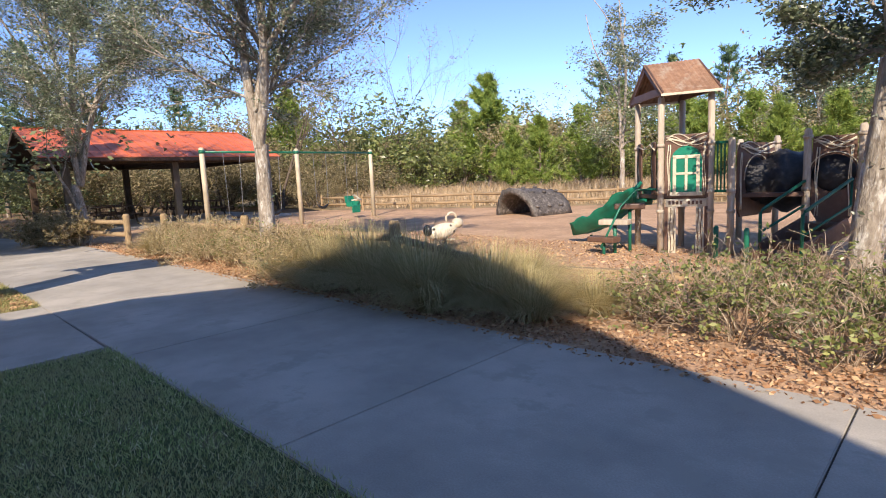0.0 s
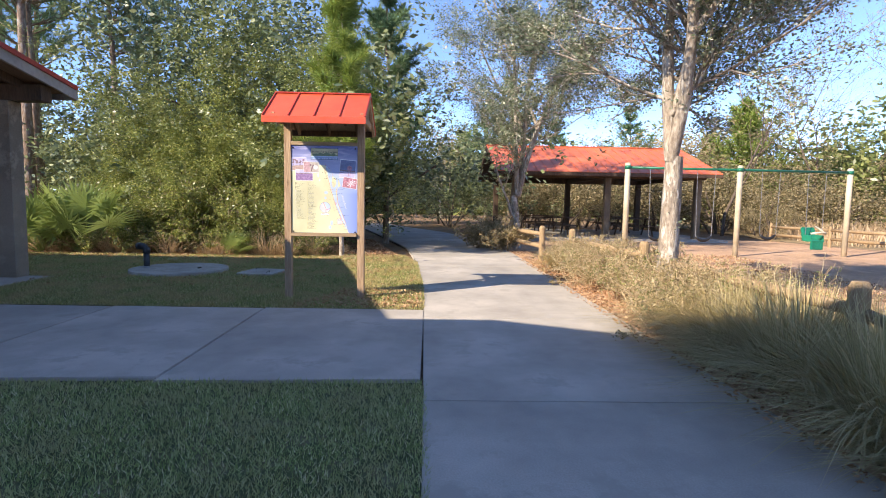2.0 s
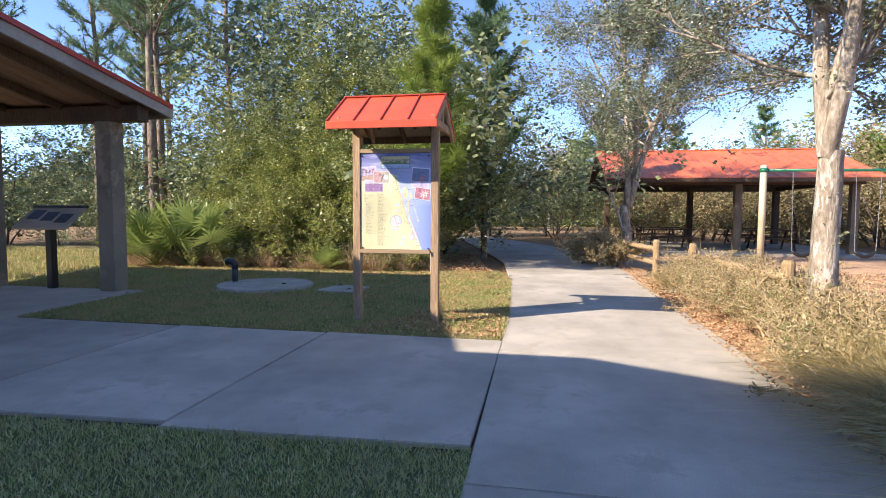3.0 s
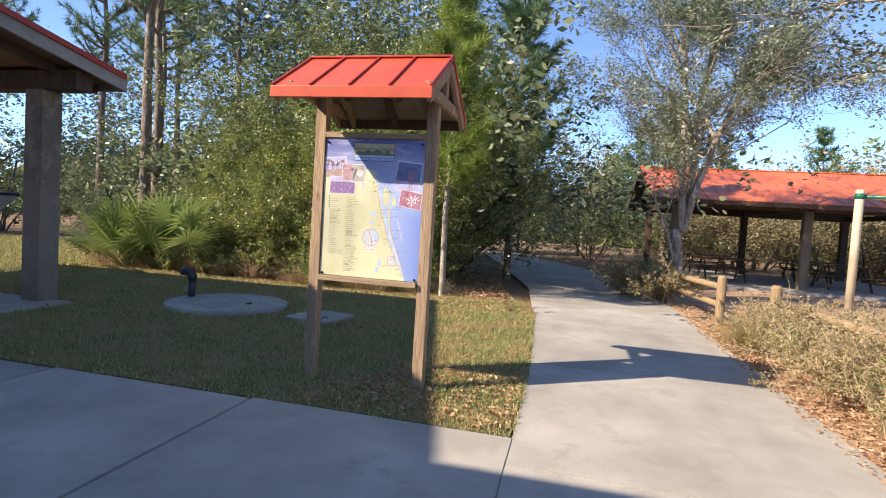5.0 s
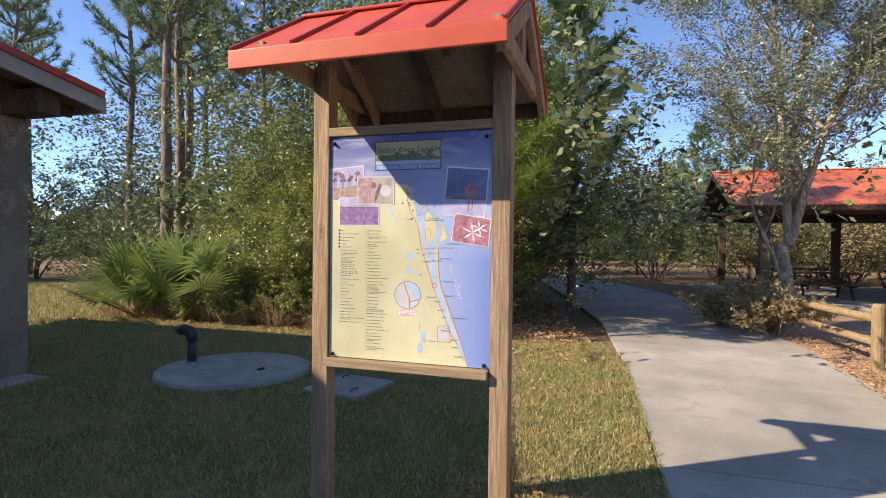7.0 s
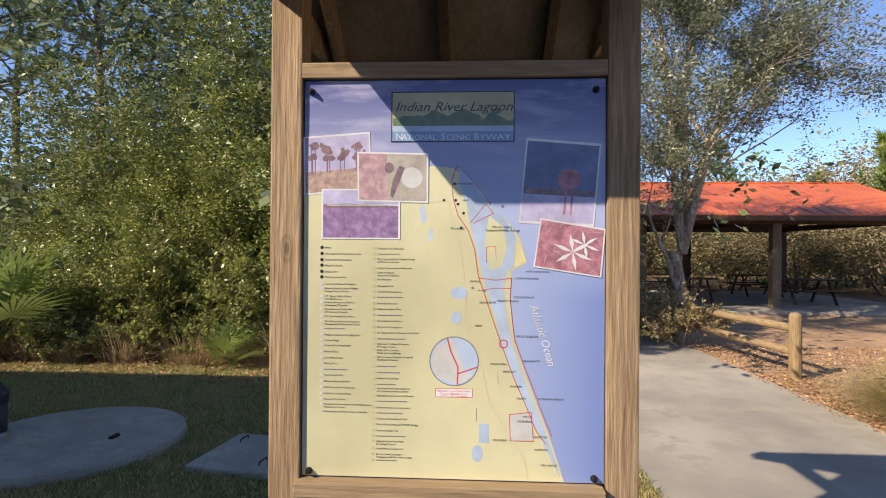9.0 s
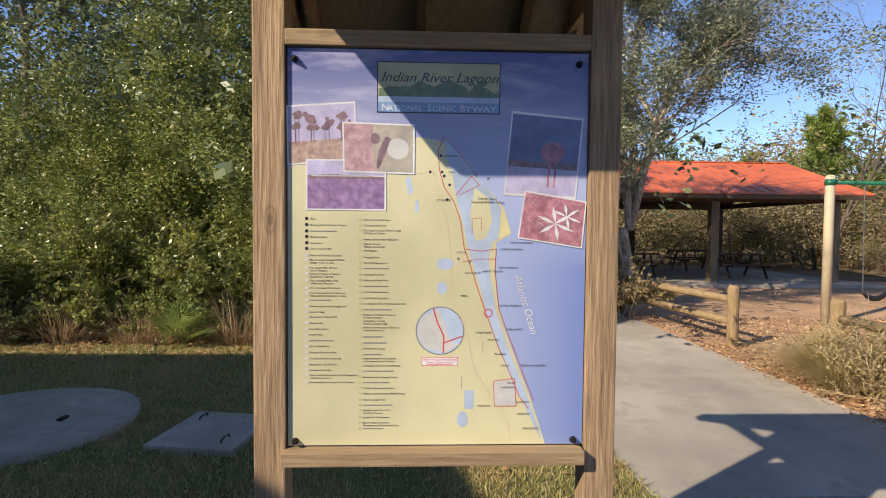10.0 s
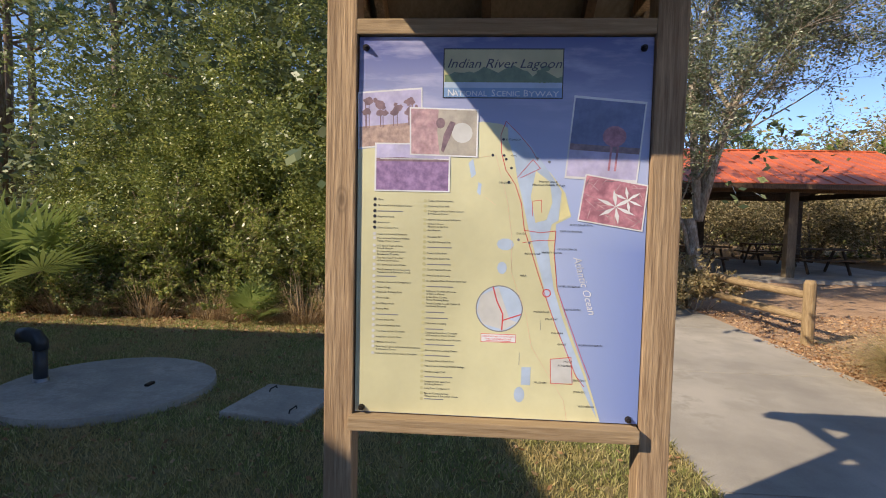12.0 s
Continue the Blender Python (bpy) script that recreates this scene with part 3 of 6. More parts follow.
oak_c = broadleaf("oak_tree", "leaning oak with rough pale trunk by the play tower", 47, oak_stems(9, 2.25, 5.4, 2.3, 0.15, [(-0.2, -0.05), (0.28, 0.1)], 20, 0.0)
                  + [((-0.05, 0, 2.3), (ax, ay, 0.28), l, 0.035, 2, 2, 0.7, 0.0, 0.16, 0.15, 0.62) for ax, ay, l in ((-0.8, 0.5, 0.85), (0.5, -1, 1.2), (1, -0.2, 1.7), (0.9, 0.7, 1.6))],
                  0.03, OAK_LEAF, BARK, 26, 0.2, 0.95, group="oaks along the path", cap=2200, skip=0.004, clothe=2, clear=lambda p: p.z > 3.3 and p.x * 0.82 + p.y * 0.573 < 1.4)
place(oak_c, -0.06, 6.4)
oak_c.matrix_basis = pose(-0.06, 6.4, -0.02, -3, 5, 0)

# young pine behind the map sign and the darker one further on
place(pine("pine_tree", "young slash pine with bright long needles behind the map sign", 5, 6.7, 0.06, 0.32, 1.1, 17, 80, 0.32, 0.008, NEEDLE, BARK), -14.1, -0.78)
place(pine("pine_tree", "dark bluish pine at the edge of the wood", 6, 8.6, 0.11, 0.2, 1.7, 18, 60, 0.30, 0.012, NEEDLE_DARK), -18.5, -0.05)
tall_pine = pine("pine_tree", "tall thin pine with bare lower trunk", 8, 13.5, 0.17, 0.5, 2.2, 11, 34, 0.32, 0.011, NEEDLE_DARK, group="tall pines behind the shelter")
place(tall_pine, -17.0, -10.35)
for x, y, a, s in ((-17.8, -10.7, 80, 0.95), (-19.8, -9.4, 160, 0.9), (-22, -13.5, 30, 0.9), (-20, -12.5, 250, 0.85), (-21, -16, 310, 0.95), (-25, -17, 210, 1.1), (-19, -19, 120, 0.9), (-28, -12, 300, 1.0), (-23, -24, 20, 1.0), (-16.5, -27, 70, 1.05)):
    again(tall_pine, x, y, -0.05, a, s)

# dense wood edge: evergreen shrubs and small oaks
def thicket(seed, h, mat, leaf, bark, per, thin, label, group, spread=0.42, cap=1500):
    return broadleaf("wood_tree", label, seed, [
        ((0, 0, -0.1), (0.1, 0.05, 1), h * 0.62, 0.10, 3, 2, 0.9, 0.05, 0.16, 0.1),
        ((0.3, 0.2, -0.1), (0.6, 0.4, 1), h * 0.5, 0.07, 3, 2, 0.9, 0.03, 0.16, 0.1),
        ((-0.3, -0.2, -0.1), (-0.5, -0.45, 1), h * 0.5, 0.07, 3, 2, 0.9, 0.03, 0.16, 0.1),
    ], leaf, mat, bark, per, spread, thin, group=group, cap=cap, skip=0.05)


GROUP = "evergreens along the wood edge"
myrtle = thicket(61, 6.5, WOOD_LEAF, 0.038, BARK_DARK, 62, 0.95, "dense olive-green evergreen at the wood edge", GROUP, 0.33, 880)
place(myrtle, -16.9, -3.2, -0.05)
myrtle_b = thicket(62, 4.3, BRIGHT_LEAF, 0.032, BARK_DARK, 52, 0.95, "yellow-green evergreen bush at the wood edge", GROUP, 0.27, 850)
place(myrtle_b, -17.0, -5.6, -0.05)
dark_oak = thicket(63, 8.6, DARK_LEAF, 0.105, BARK_DARK, 12, 0.85, "tall dark evergreen oak in the wood", "dark evergreens in the wood", 0.55, 620)
place(dark_oak, -18.2, -4.4, -0.05)
for x, y, a, s in ((-17.6, -1.9, 200, 0.85), (-18.3, -5.2, 130, 0.95)):
    again(myrtle, x, y, -0.05, a, s)
for x, y, a, s in ((-16.1, -3.8, 120, 0.8), (-16.6, -6.6, 240, 0.75), (-16.0, -2.3, 300, 0.7), (-16.8, -4.6, 30, 1.0)):
    again(myrtle_b, x, y, -0.05, a, s)
for x, y, a, s in ((-18.9, -3.2, 75, 0.9), (-20.6, -7.4, 190, 0.8), (-19.8, -5.9, 250, 0.95), (-21.4, -9.6, 20, 0.85), (-23.2, -8.6, 120, 1.05), (-19.5, -2.0, 40, 1.0), (-20.5, -5.6, 100, 1.0), (-24, -3.0, 160, 0.8), (-26, -5.2, 220, 0.9), (-29, -4.6, 280, 0.8), (-33, -5.5, 330, 0.9), (-26.8, -7.6, 20, 0.5),
                   (-36, -1.5, 60, 0.85), (-37, 2.0, 140, 0.8), (-34, 2.6, 250, 0.7), (-31.8, 2.6, 10, 0.45), (-32.2, 5.2, 90, 0.5), (-35, 7, 180, 0.72)):
    again(dark_oak, x, y, -0.05, a, s)

for x, y, a, s in ((-23, -11, 0, 0.45), (-27, -14, 70, 0.7), (-24.5, -18, 140, 0.85), (-22, -23, 210, 0.95), (-20.5, -20, 30, 0.55), (-16, -25, 100, 0.7), (-17.5, -28, 280, 1.0), (-12, -31, 350, 0.95), (-7, -32, 45, 0.9), (-29, -21, 115, 1.1), (-33, -12, 185, 0.55)):
    again(dark_oak, x, y, -0.05, a, s)
for x, y, a, s in ((-20.5, -11.5, 20, 0.3), (-19.5, -14.5, 90, 0.3), (-18.9, -8.6, 160, 0.22), (-20.5, -17.5, 230, 0.35), (-16.5, -22.5, 300, 0.35), (-17.5, -1.7, 40, 0.42)):
    again(dark_oak, x, y, -0.05, a, s)

# winter shrubs behind the pavilion
brown = thicket(64, 4.2, SHADE_LEAF, 0.06, BARK_DARK, 10, 0.75, "half-bare brownish shrub behind the picnic pavilion", "shrubs behind the pavilion", 0.5, 800)
place(brown, -32, 9, -0.05)
for x, y, a, s in ((-31.6, 11.5, 50, 0.9), (-31.5, 14.3, 110, 1.1), (-29, 16.5, 170, 0.95), (-34, 10.5, 230, 1.2), (-33, 15.5, 290, 1.25), (-27.5, 18.0, 340, 0.85), (-26, 20.5, 20, 0.9), (-32, 6.8, 80, 0.85), (-25.0, 17.0, 140, 0.5), (-30, 20, 15, 1.2), (-34, 19.5, 75, 1.4)):
    again(brown, x, y, -0.05, a, s)
for x, y, a, s in ((-37, 12, 0, 0.62), (-38, 17, 90, 0.7), (-36, 22, 200, 0.62), (-33, 25, 300, 0.6)):
    again(dark_oak, x, y, -0.05, a, s)
bare = broadleaf("bare_tree", "thin bare grey tree behind the swings", 71, [((0, 0, -0.1), (0, 0, 1), 5.5, 0.09, 3, 2, 0.75, 0.08, 0.12, 0.3)], 0.05, BROWN_LEAF, BARK_DARK, 4, 0.35, 0.7, group="bare trees behind the swings", cap=500, skip=0.0)
place(bare, -27.5, 16.0, -0.05)
for x, y, a, s in ((-29, 22, 70, 1.1), (-34, 28, 290, 1.2)):
    again(bare, x, y, -0.05, a, s)

# far tree line beyond the meadow
far_pine = pine("pine_tree", "pine in the far tree line beyond the meadow", 9, 9.0, 0.16, 0.14, 3.1, 13, 34, 0.6, 0.04, NEEDLE, group="far tree line")
place(far_pine, -22, 46, -0.05)
far_pine_b = pine("pine_tree", "tall dark pine in the far tree line", 10, 12.0, 0.18, 0.4, 3.3, 9, 22, 0.55, 0.038, NEEDLE_DARK, group="far tree line")
place(far_pine_b, -27, 52, -0.05)
far_oak = broadleaf("wood_tree", "grey-green tree in the far tree line", 81, [
    ((0, 0, -0.1), (0, 0, 1), 4.6, 0.14, 3, 2, 0.95, 0.05, 0.16, 0.15),
    ((0.3, 0, -0.1), (0.6, 0.1, 1), 3.6, 0.1, 3, 2, 0.95, 0.05, 0.16, 0.15)], 0.2, WOOD_LEAF, BARK_DARK, 8, 0.7, 0.8, group="far tree line", cap=260, skip=0.03)
place(far_oak, -16, 48, -0.05)
far_brown = broadleaf("wood_tree", "leafless tan tree in the far tree line", 82, [((0, 0, -0.1), (0, 0, 1), 5.2, 0.12, 3, 2, 0.95, 0.05, 0.16, 0.15)], 0.14, BROWN_LEAF, BARK, 6, 0.6, 0.7, group="far tree line", cap=330, skip=0.02)
place(far_brown, -12, 50, -0.05)
fr = random.Random(5)
for i in range(46):
    ang = radians(88 + i * 2.35)
    d = fr.uniform(36, 58)
    x, y = d * math.cos(ang), d * math.sin(ang) + 2
    if y < 20 and d < 44:
        d = 50
        x, y = d * math.cos(ang), d * math.sin(ang) + 2
    again(fr.choice((far_pine, far_pine_b, far_oak, far_oak, far_brown, far_brown)), x, y, -0.05, fr.uniform(0, 360), fr.uniform(0.65, 1.05))
for i in range(30):
    ang = radians(82 + i * 2.6)
    d = fr.uniform(37, 46)
    again(far_oak if i % 3 else far_brown, d * math.cos(ang), d * math.sin(ang), -0.05, fr.uniform(0, 360), fr.uniform(0.5, 0.78))
for i in range(12):
    ang = radians(84 + i * 8.5)
    d = fr.uniform(60, 75)
    again(far_oak, d * math.cos(ang), d * math.sin(ang), -0.05, fr.uniform(0, 360), fr.uniform(0.9, 1.3))
for x, y, s in ((-10.5, 33, 0.55), (-8.5, 35, 0.6), (-6.0, 30, 0.5), (-1.5, 32, 0.62), (2.0, 30, 0.5), (3.5, 27, 0.55), (-12.5, 36, 0.7), (-16.7, 25.8, 0.5), (-18.2, 25.2, 0.44), (-15.0, 27.2, 0.55), (-4.7, 24.0, 0.4), (-3.0, 24.4, 0.42)):
    again(far_pine, x, y, -0.05, fr.uniform(0, 360), s)
mid_oak = broadleaf("wood_tree", "airy grey-green tree beyond the play area", 85, oak_stems(13, 2.2, 7.6, 2.2, 0.12, [(-0.06, 0.1), (0.14, -0.05)], 22, -0.6), 0.06, OAK_LEAF, BARK, 10, 0.4, 0.9, group="trees beyond the play area", cap=900, skip=0.02, clothe=2)
place(mid_oak, -9.9, 21.6, -0.05)
again(mid_oak, -3.9, 26.5, -0.05, 120, 0.8)
again(mid_oak, 1.8, 27.0, -0.05, 210, 0.75)
for x, y, a, s in ((-2.2, 26, 0, 0.9), (-0.6, 24.5, 120, 0.8), (1.0, 23.6, 60, 0.85), (2.8, 25, 200, 1.0), (4.6, 24.5, 300, 1.0), (-4.6, 27.5, 20, 0.9)):
    again(brown, x, y, -0.05, a, s, "half-bare tan shrub beyond the play area")

n = 15000
an, dd = rng.uniform(0, 2 * np.pi, n), rng.uniform(62, 80, n)
zz = rng.uniform(0, 1, n) ** 1.4 * (6.2 + 1.4 * np.sin(an * 9) + 1.0 * np.sin(an * 23 + 1))
v, f = leaves(np.stack([dd * np.cos(an), dd * np.sin(an), zz], 1), 0.6, 2, 0.95, 17, 0.9, 0.75)
tagged(raw("far_woods", v, f, WOOD_LEAF), "grey-green woods far off all round", "woods", kind="stuff")

# broom sedge of the meadow
gx, gy = scatter([(-40, 22), (-22.5, 17.0), (-5, 22.6), (8, 24.6), (14, 40), (-44, 44)], 34)
blades("broom_sedge", gx, gy, -0.05, 0.25, 1.05, 0.018, 0.7, SEDGE, "tall tan broom sedge of the winter meadow", bend=True)

# hedge of half-dormant shrubs beside the path
HG = "hedge along the path"
hedge_a = shrub("hedge_shrub", "half-dormant hedge shrub of tan twigs and dull leaves", 91, 0.55, 0.58, 17, 0.016, BROWN_LEAF, 2, TWIG, HG)
place(hedge_a, -6.9, 4.55)
hedge_b = shrub("hedge_shrub", "hedge shrub with some olive leaves", 92, 0.55, 0.55, 17, 0.015, WOOD_LEAF, 2, TWIG, HG, leaf_keep=0.4)
place(hedge_b, -8.0, 4.5)
hx = -11.7
i = 0
while hx < -6.0:
    for row in (4.33, 4.82):
        again(hedge_b if (i % 3 == 1) else hedge_a, hx + fr.uniform(-0.1, 0.1), row + fr.uniform(-0.1, 0.12), -0.02, fr.uniform(0, 360), fr.uniform(0.85, 1.15))
        i += 1
    hx += 0.62
bush_a = shrub("woody_shrub", "woody shrub of tan stems with green leaves", 95, 0.6, 0.52, 17, 0.024, WOOD_LEAF, 3, TWIG_GREY, "woody shrubs before the play tower", leaf_keep=0.11)
place(bush_a, -0.6, 4.7)
for x, y, a, s in ((-1.35, 4.9, 60, 0.85), (0.1, 4.5, 120, 1.0), (0.8, 4.6, 180, 1.05), (-0.2, 5.3, 240, 1.05), (0.6, 5.3, 300, 1.0), (1.5, 4.7, 30, 1.0), (1.4, 5.5, 90, 1.1), (-0.95, 5.5, 200, 0.9)):
    again(bush_a, x, y, -0.02, a, s)
corner_bush = shrub("round_shrub", "rounded tan-olive shrub beside the fence corner", 97, 0.7, 0.72, 17, 0.034, BROWN_LEAF, 3, TWIG, "shrubs by the fence corner")
place(corner_bush, -16.4, 3.55)
for x, y, a, s in ((-17.2, 3.3, 80, 1.05), (-18.2, 3.4, 10, 0.9)):
    again(corner_bush, x, y, -0.02, a, s)
# tall arching grass
tuss = tussock("tall_grass", "tall arching clump of straw-green ornamental grass", 99, 2500, 1.0, 1.08, DRY_GRASS, 0.0036, group="ornamental grass by the path", lean=2.1)
place(tuss, -4.75, 4.3, scale=0.8)
for x, y, a, s in ((-5.75, 4.35, 50, 0.72), (-6.35, 4.1, 100, 0.5), (-3.75, 4.25, 250, 0.78), (-2.95, 4.45, 150, 0.66), (-2.3, 4.25, 200, 0.5), (-5.2, 5.0, 300, 0.6), (-4.0, 5.05, 20, 0.5), (-3.1, 5.3, 75, 0.5), (-1.9, 4.75, 310, 0.4), (-5.3, 3.95, 66, 0.45), (-3.3, 3.95, 190, 0.42),
                   (-12.3, 4.35, 10, 0.55), (-11.9, 4.15, 90, 0.42)):
    again(tuss, x, y, -0.02, a, s)
edge_tuss = tussock("wild_grass", "low dry grass at the foot of the wood", 100, 240, 0.8, 0.72, SEDGE, 0.005, "dry grass along the wood edge", 1.7)
place(edge_tuss, -14.1, -2.6)
for k in range(30):
    again(edge_tuss, fr.uniform(-14.9, -13.95), -1.0 - k * 0.27 + fr.uniform(-0.2, 0.2), -0.04, fr.uniform(0, 360), fr.uniform(0.35, 1.05))
foot_bush = shrub("foot_bush", "small leafy bush among dry leaves at the wood's foot", 107, 0.5, 0.5, 10, 0.022, WOOD_LEAF, 4, TWIG_GREY, "small bushes at the wood's foot", leaf_keep=0.55)
place(foot_bush, -14.35, -1.5)
for k in range(10):
    again(foot_bush, fr.uniform(-14.75, -14.15), -1.9 - k * 0.62 + fr.uniform(-0.15, 0.15), -0.03, fr.uniform(0, 360), fr.uniform(0.7, 1.5))
low_bush = shrub("low_bush", "low yellow-green bush at the foot of the wood", 103, 0.9, 1.15, 18, 0.028, BRIGHT_LEAF, 5, TWIG_GREY, "low bushes along the wood edge", leaf_keep=0.7)
place(low_bush, -15.3, -4.0, scale=1.15)
for x, y, a, sz in ((-15.2, -5.1, 60, 1.1), (-15.2, -3.0, 130, 1.05), (-15.2, -6.3, 200, 0.9), (-15.3, -2.2, 270, 1.0), (-15.4, -4.6, 320, 1.3), (-15.6, -5.6, 20, 1.3), (-15.5, -3.4, 90, 1.3)):
    again(low_bush, x, y, -0.04, a, sz)


def palmetto(name, label, seed, fronds, stalk, blade):
    r = random.Random(seed)
    ob = thing(name, label, "palmetto", group="saw palmettos at the wood edge")
    for _ in range(fronds):
        a, tilt = r.uniform(0, 6.283), r.uniform(0.15, 1.1)
        d = Vector((math.cos(a) * math.sin(tilt), math.sin(a) * math.sin(tilt), math.cos(tilt)))
        tip = d * stalk * r.uniform(0.6, 1.1)
        V, F = tubes([([Vector((0, 0, 0)), tip * 0.5 + Vector((0, 0, 0.03)), tip], [0.012, 0.009, 0.007])], 4, caps=False)
        u = d.cross(Vector((0, 0, 1))).normalized()
        for k in range(20):
            th = (k / 19 - 0.5) * 4.0
            e = (d * math.cos(th) + u * math.sin(th)).normalized()
            L = blade * (1 - 0.25 * abs(th) / 2.1) * r.uniform(0.85, 1.1)
            w = e.cross(d.cross(u)).normalized() * 0.026
            drop = Vector((0, 0, -0.12 * L))
            n = len(V)
            V += [tip + e * L * 0.5 + w, tip + e * L + drop, tip + e * L * 0.5 - w]
            F.append((11, n, n + 1, n + 2))
        raw("frond", [tuple(v) for v in V], F, PALM, ob)
    return ob


pal = palmetto("saw_palmetto", "saw palmetto with stiff fan fronds", 12, 24, 0.95, 0.72)
place(pal, -14.0, -7.0, scale=1.2)
for x, y, a, s in ((-14.0, -8.0, 70, 1.1), (-14.0, -3.3, 150, 0.45), (-14.6, -8.2, 220, 0.9), (-15.5, -9.3, 20, 0.9)):
    again(pal, x, y, -0.04, a, s)


# fallen leaves and loose mulch
def flakes(name, x, y, z, size, material, label, category):
    n = len(x)
    c = np.stack([x, y, z + rng.uniform(0.004, 0.03, n)], 1)
    v, f = leaves(c, 0.001, 1, size, 3, 0.25, 0.5)
    return tagged(raw(name, v, f, material), label, category, kind="stuff")


gx, gy = scatter([(-14, 3.6), (2.5, 3.55), (2.5, 4.3), (-14, 4.4)], 620)
flakes("fallen_leaves", gx, gy, -0.015, 0.022, LITTER, "dead brown leaves along the hedge foot", "fallen leaves")
gx, gy = scatter([(-16.5, 3.75), (3, 3.75), (3, 9), (-16, 10)], 330)
flakes("mulch_chips", gx, gy, -0.02, 0.022, CHIP, "loose orange-brown mulch chips", "mulch")
gx, gy = scatter([(-14.6, -9), (-13.1, -9), (-13.0, 0.9), (-20, -0.6), (-20, -2)], 420)
flakes("fallen_leaves", gx, gy, -0.01, 0.035, LITTER, "dry leaves and pine straw at the wood edge", "fallen leaves")

gx, gy = scatter([(-7.55, 1.28), (-9.0, 1.27), (-9.0, 0.1), (-7.6, -0.4)], 700)
flakes("lawn_thatch", gx, gy, 0.006, 0.022, LITTER, "brown dead thatch among the lawn blades", "grass")
gx, gy = scatter([(-9.0, 1.27), (-13, 1.05), (-13.9, 0.4), (-13.9, -6), (-9.0, -5)], 60)
flakes("lawn_thatch", gx, gy, 0.006, 0.022, LITTER, "scattered brown leaves on the lawn", "grass")

# ---- map sign ----
sign = thing("map_sign", "wooden map sign with small red metal roof on lawn", "sign", (-8.24, 0, 0.014))
ZR, ZE, XR, XE = 2.81, 2.41, -0.114, 0.52
for y0 in (-0.632, 0.372):
    bm = box_bm((-0.085, y0, -0.1), (0.012, y0 + 0.095, 2.50), 0.006)
    part("post", bm, WOOD, sign, "weathered square post with knots")
part("rail", box_bm((-0.03, -0.537, 2.108), (0.012, 0.372, 2.155), 0.004), WOOD_H, sign)
part("rail", box_bm((-0.03, -0.545, 0.862), (0.045, 0.365, 0.905), 0.004), WOOD_H, sign)
part("back_board", box_bm((-0.034, -0.535, 0.906), (-0.02, 0.37, 2.107), 0.0), PLY, sign)
panel = part("panel", box_bm((-0.019, -0.532, 0.909), (-0.004, 0.370, 2.104), 0.002), WALL_M, sign, "glossy printed map panel")
# roof: two metal slopes with standing seams, ridge cap, red fascia
Y0, Y1 = -0.775, 0.545
XB = 2 * XR - XE
for xe, nm in ((XE, 1), (XB, -1)):
    bm = bmesh.new()
    n = Vector((ZR - ZE, 0, abs(xe - XR))).normalized() * 0.012
    n.x *= nm
    a, b = Vector((XR, 0, ZR)), Vector((xe, 0, ZE))
    q = [bm.verts.new((p.x, y, p.z)) for p, y in ((a, Y0), (a, Y1), (b, Y1), (b, Y0))]
    f = bm.faces.new(q)
    r = bmesh.ops.extrude_face_region(bm, geom=[f])
    for v in r["geom"]:
        if isinstance(v, bmesh.types.BMVert):
            v.co += n
    bmesh.ops.recalc_face_normals(bm, faces=bm.faces)
    slope = part("roof_sheet", bm, RED, sign)
    for k in range(5):
        y = Y0 + 0.012 + (Y1 - Y0 - 0.024) * k / 4
        part("seam", beam_bm((XR + n.x, y, ZR + n.z + 0.008), (xe + n.x, y, ZE + n.z + 0.008), 0.016, 0.022, 0.003), RED_DARK, slope)
    s = 1 if nm > 0 else -1
    part("fascia", box_bm((xe - 0.012, Y0, ZE - 0.075), (xe + 0.012, Y1, ZE + 0.012), 0.004), RED, sign, "red metal fascia")
    part("sheathing", beam_bm((XR, (Y0 + Y1) / 2, ZR - 0.022), (xe, (Y0 + Y1) / 2, ZE - 0.022), Y1 - Y0 - 0.05, 0.014, 0.0), PLY, sign)
    # the two inner rafters use the darker timber colour, the rest the post wood
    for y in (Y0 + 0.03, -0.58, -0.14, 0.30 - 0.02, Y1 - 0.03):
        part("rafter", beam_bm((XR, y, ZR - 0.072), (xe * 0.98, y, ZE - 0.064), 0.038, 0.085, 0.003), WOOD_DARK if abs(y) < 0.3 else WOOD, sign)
part("ridge_cap", beam_bm((XR, Y0, ZR + 0.018), (XR, Y1, ZR + 0.018), 0.07, 0.018, 0.006), RED_DARK, sign)
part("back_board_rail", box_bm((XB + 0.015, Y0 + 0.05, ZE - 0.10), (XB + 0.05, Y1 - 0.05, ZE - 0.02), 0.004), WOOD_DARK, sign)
for y in (-0.652, 0.487):
    part("collar_tie", box_bm((XB + 0.06, y - 0.019, 2.39), (XE - 0.06, y + 0.019, 2.48), 0.004), WOOD, sign)
    part("king_post", box_bm((XR - 0.045, y - 0.018, 2.482), (XR + 0.045, y + 0.018, 2.74), 0.004), WOOD, sign)
for y, z in ((-0.51, 2.07), (0.34, 2.07), (-0.51, 0.924), (0.34, 0.924)):
    bm = bmesh.new()
    bmesh.ops.create_cone(bm, cap_ends=True, segments=10, radius1=0.011, radius2=0.008, depth=0.012, matrix=Matrix.Translation((0.003, y, z)) @ Matrix.Rotation(radians(90), 4, "Y"))
    bmesh.ops.create_cone(bm, cap_ends=True, segments=6, radius1=0.0055, radius2=0.005, depth=0.012, matrix=Matrix.Translation((0.012, y, z)) @ Matrix.Rotation(radians(90), 4, "Y"))
    part("bolt", bm, IRON, sign, "dark washer-head bolt")

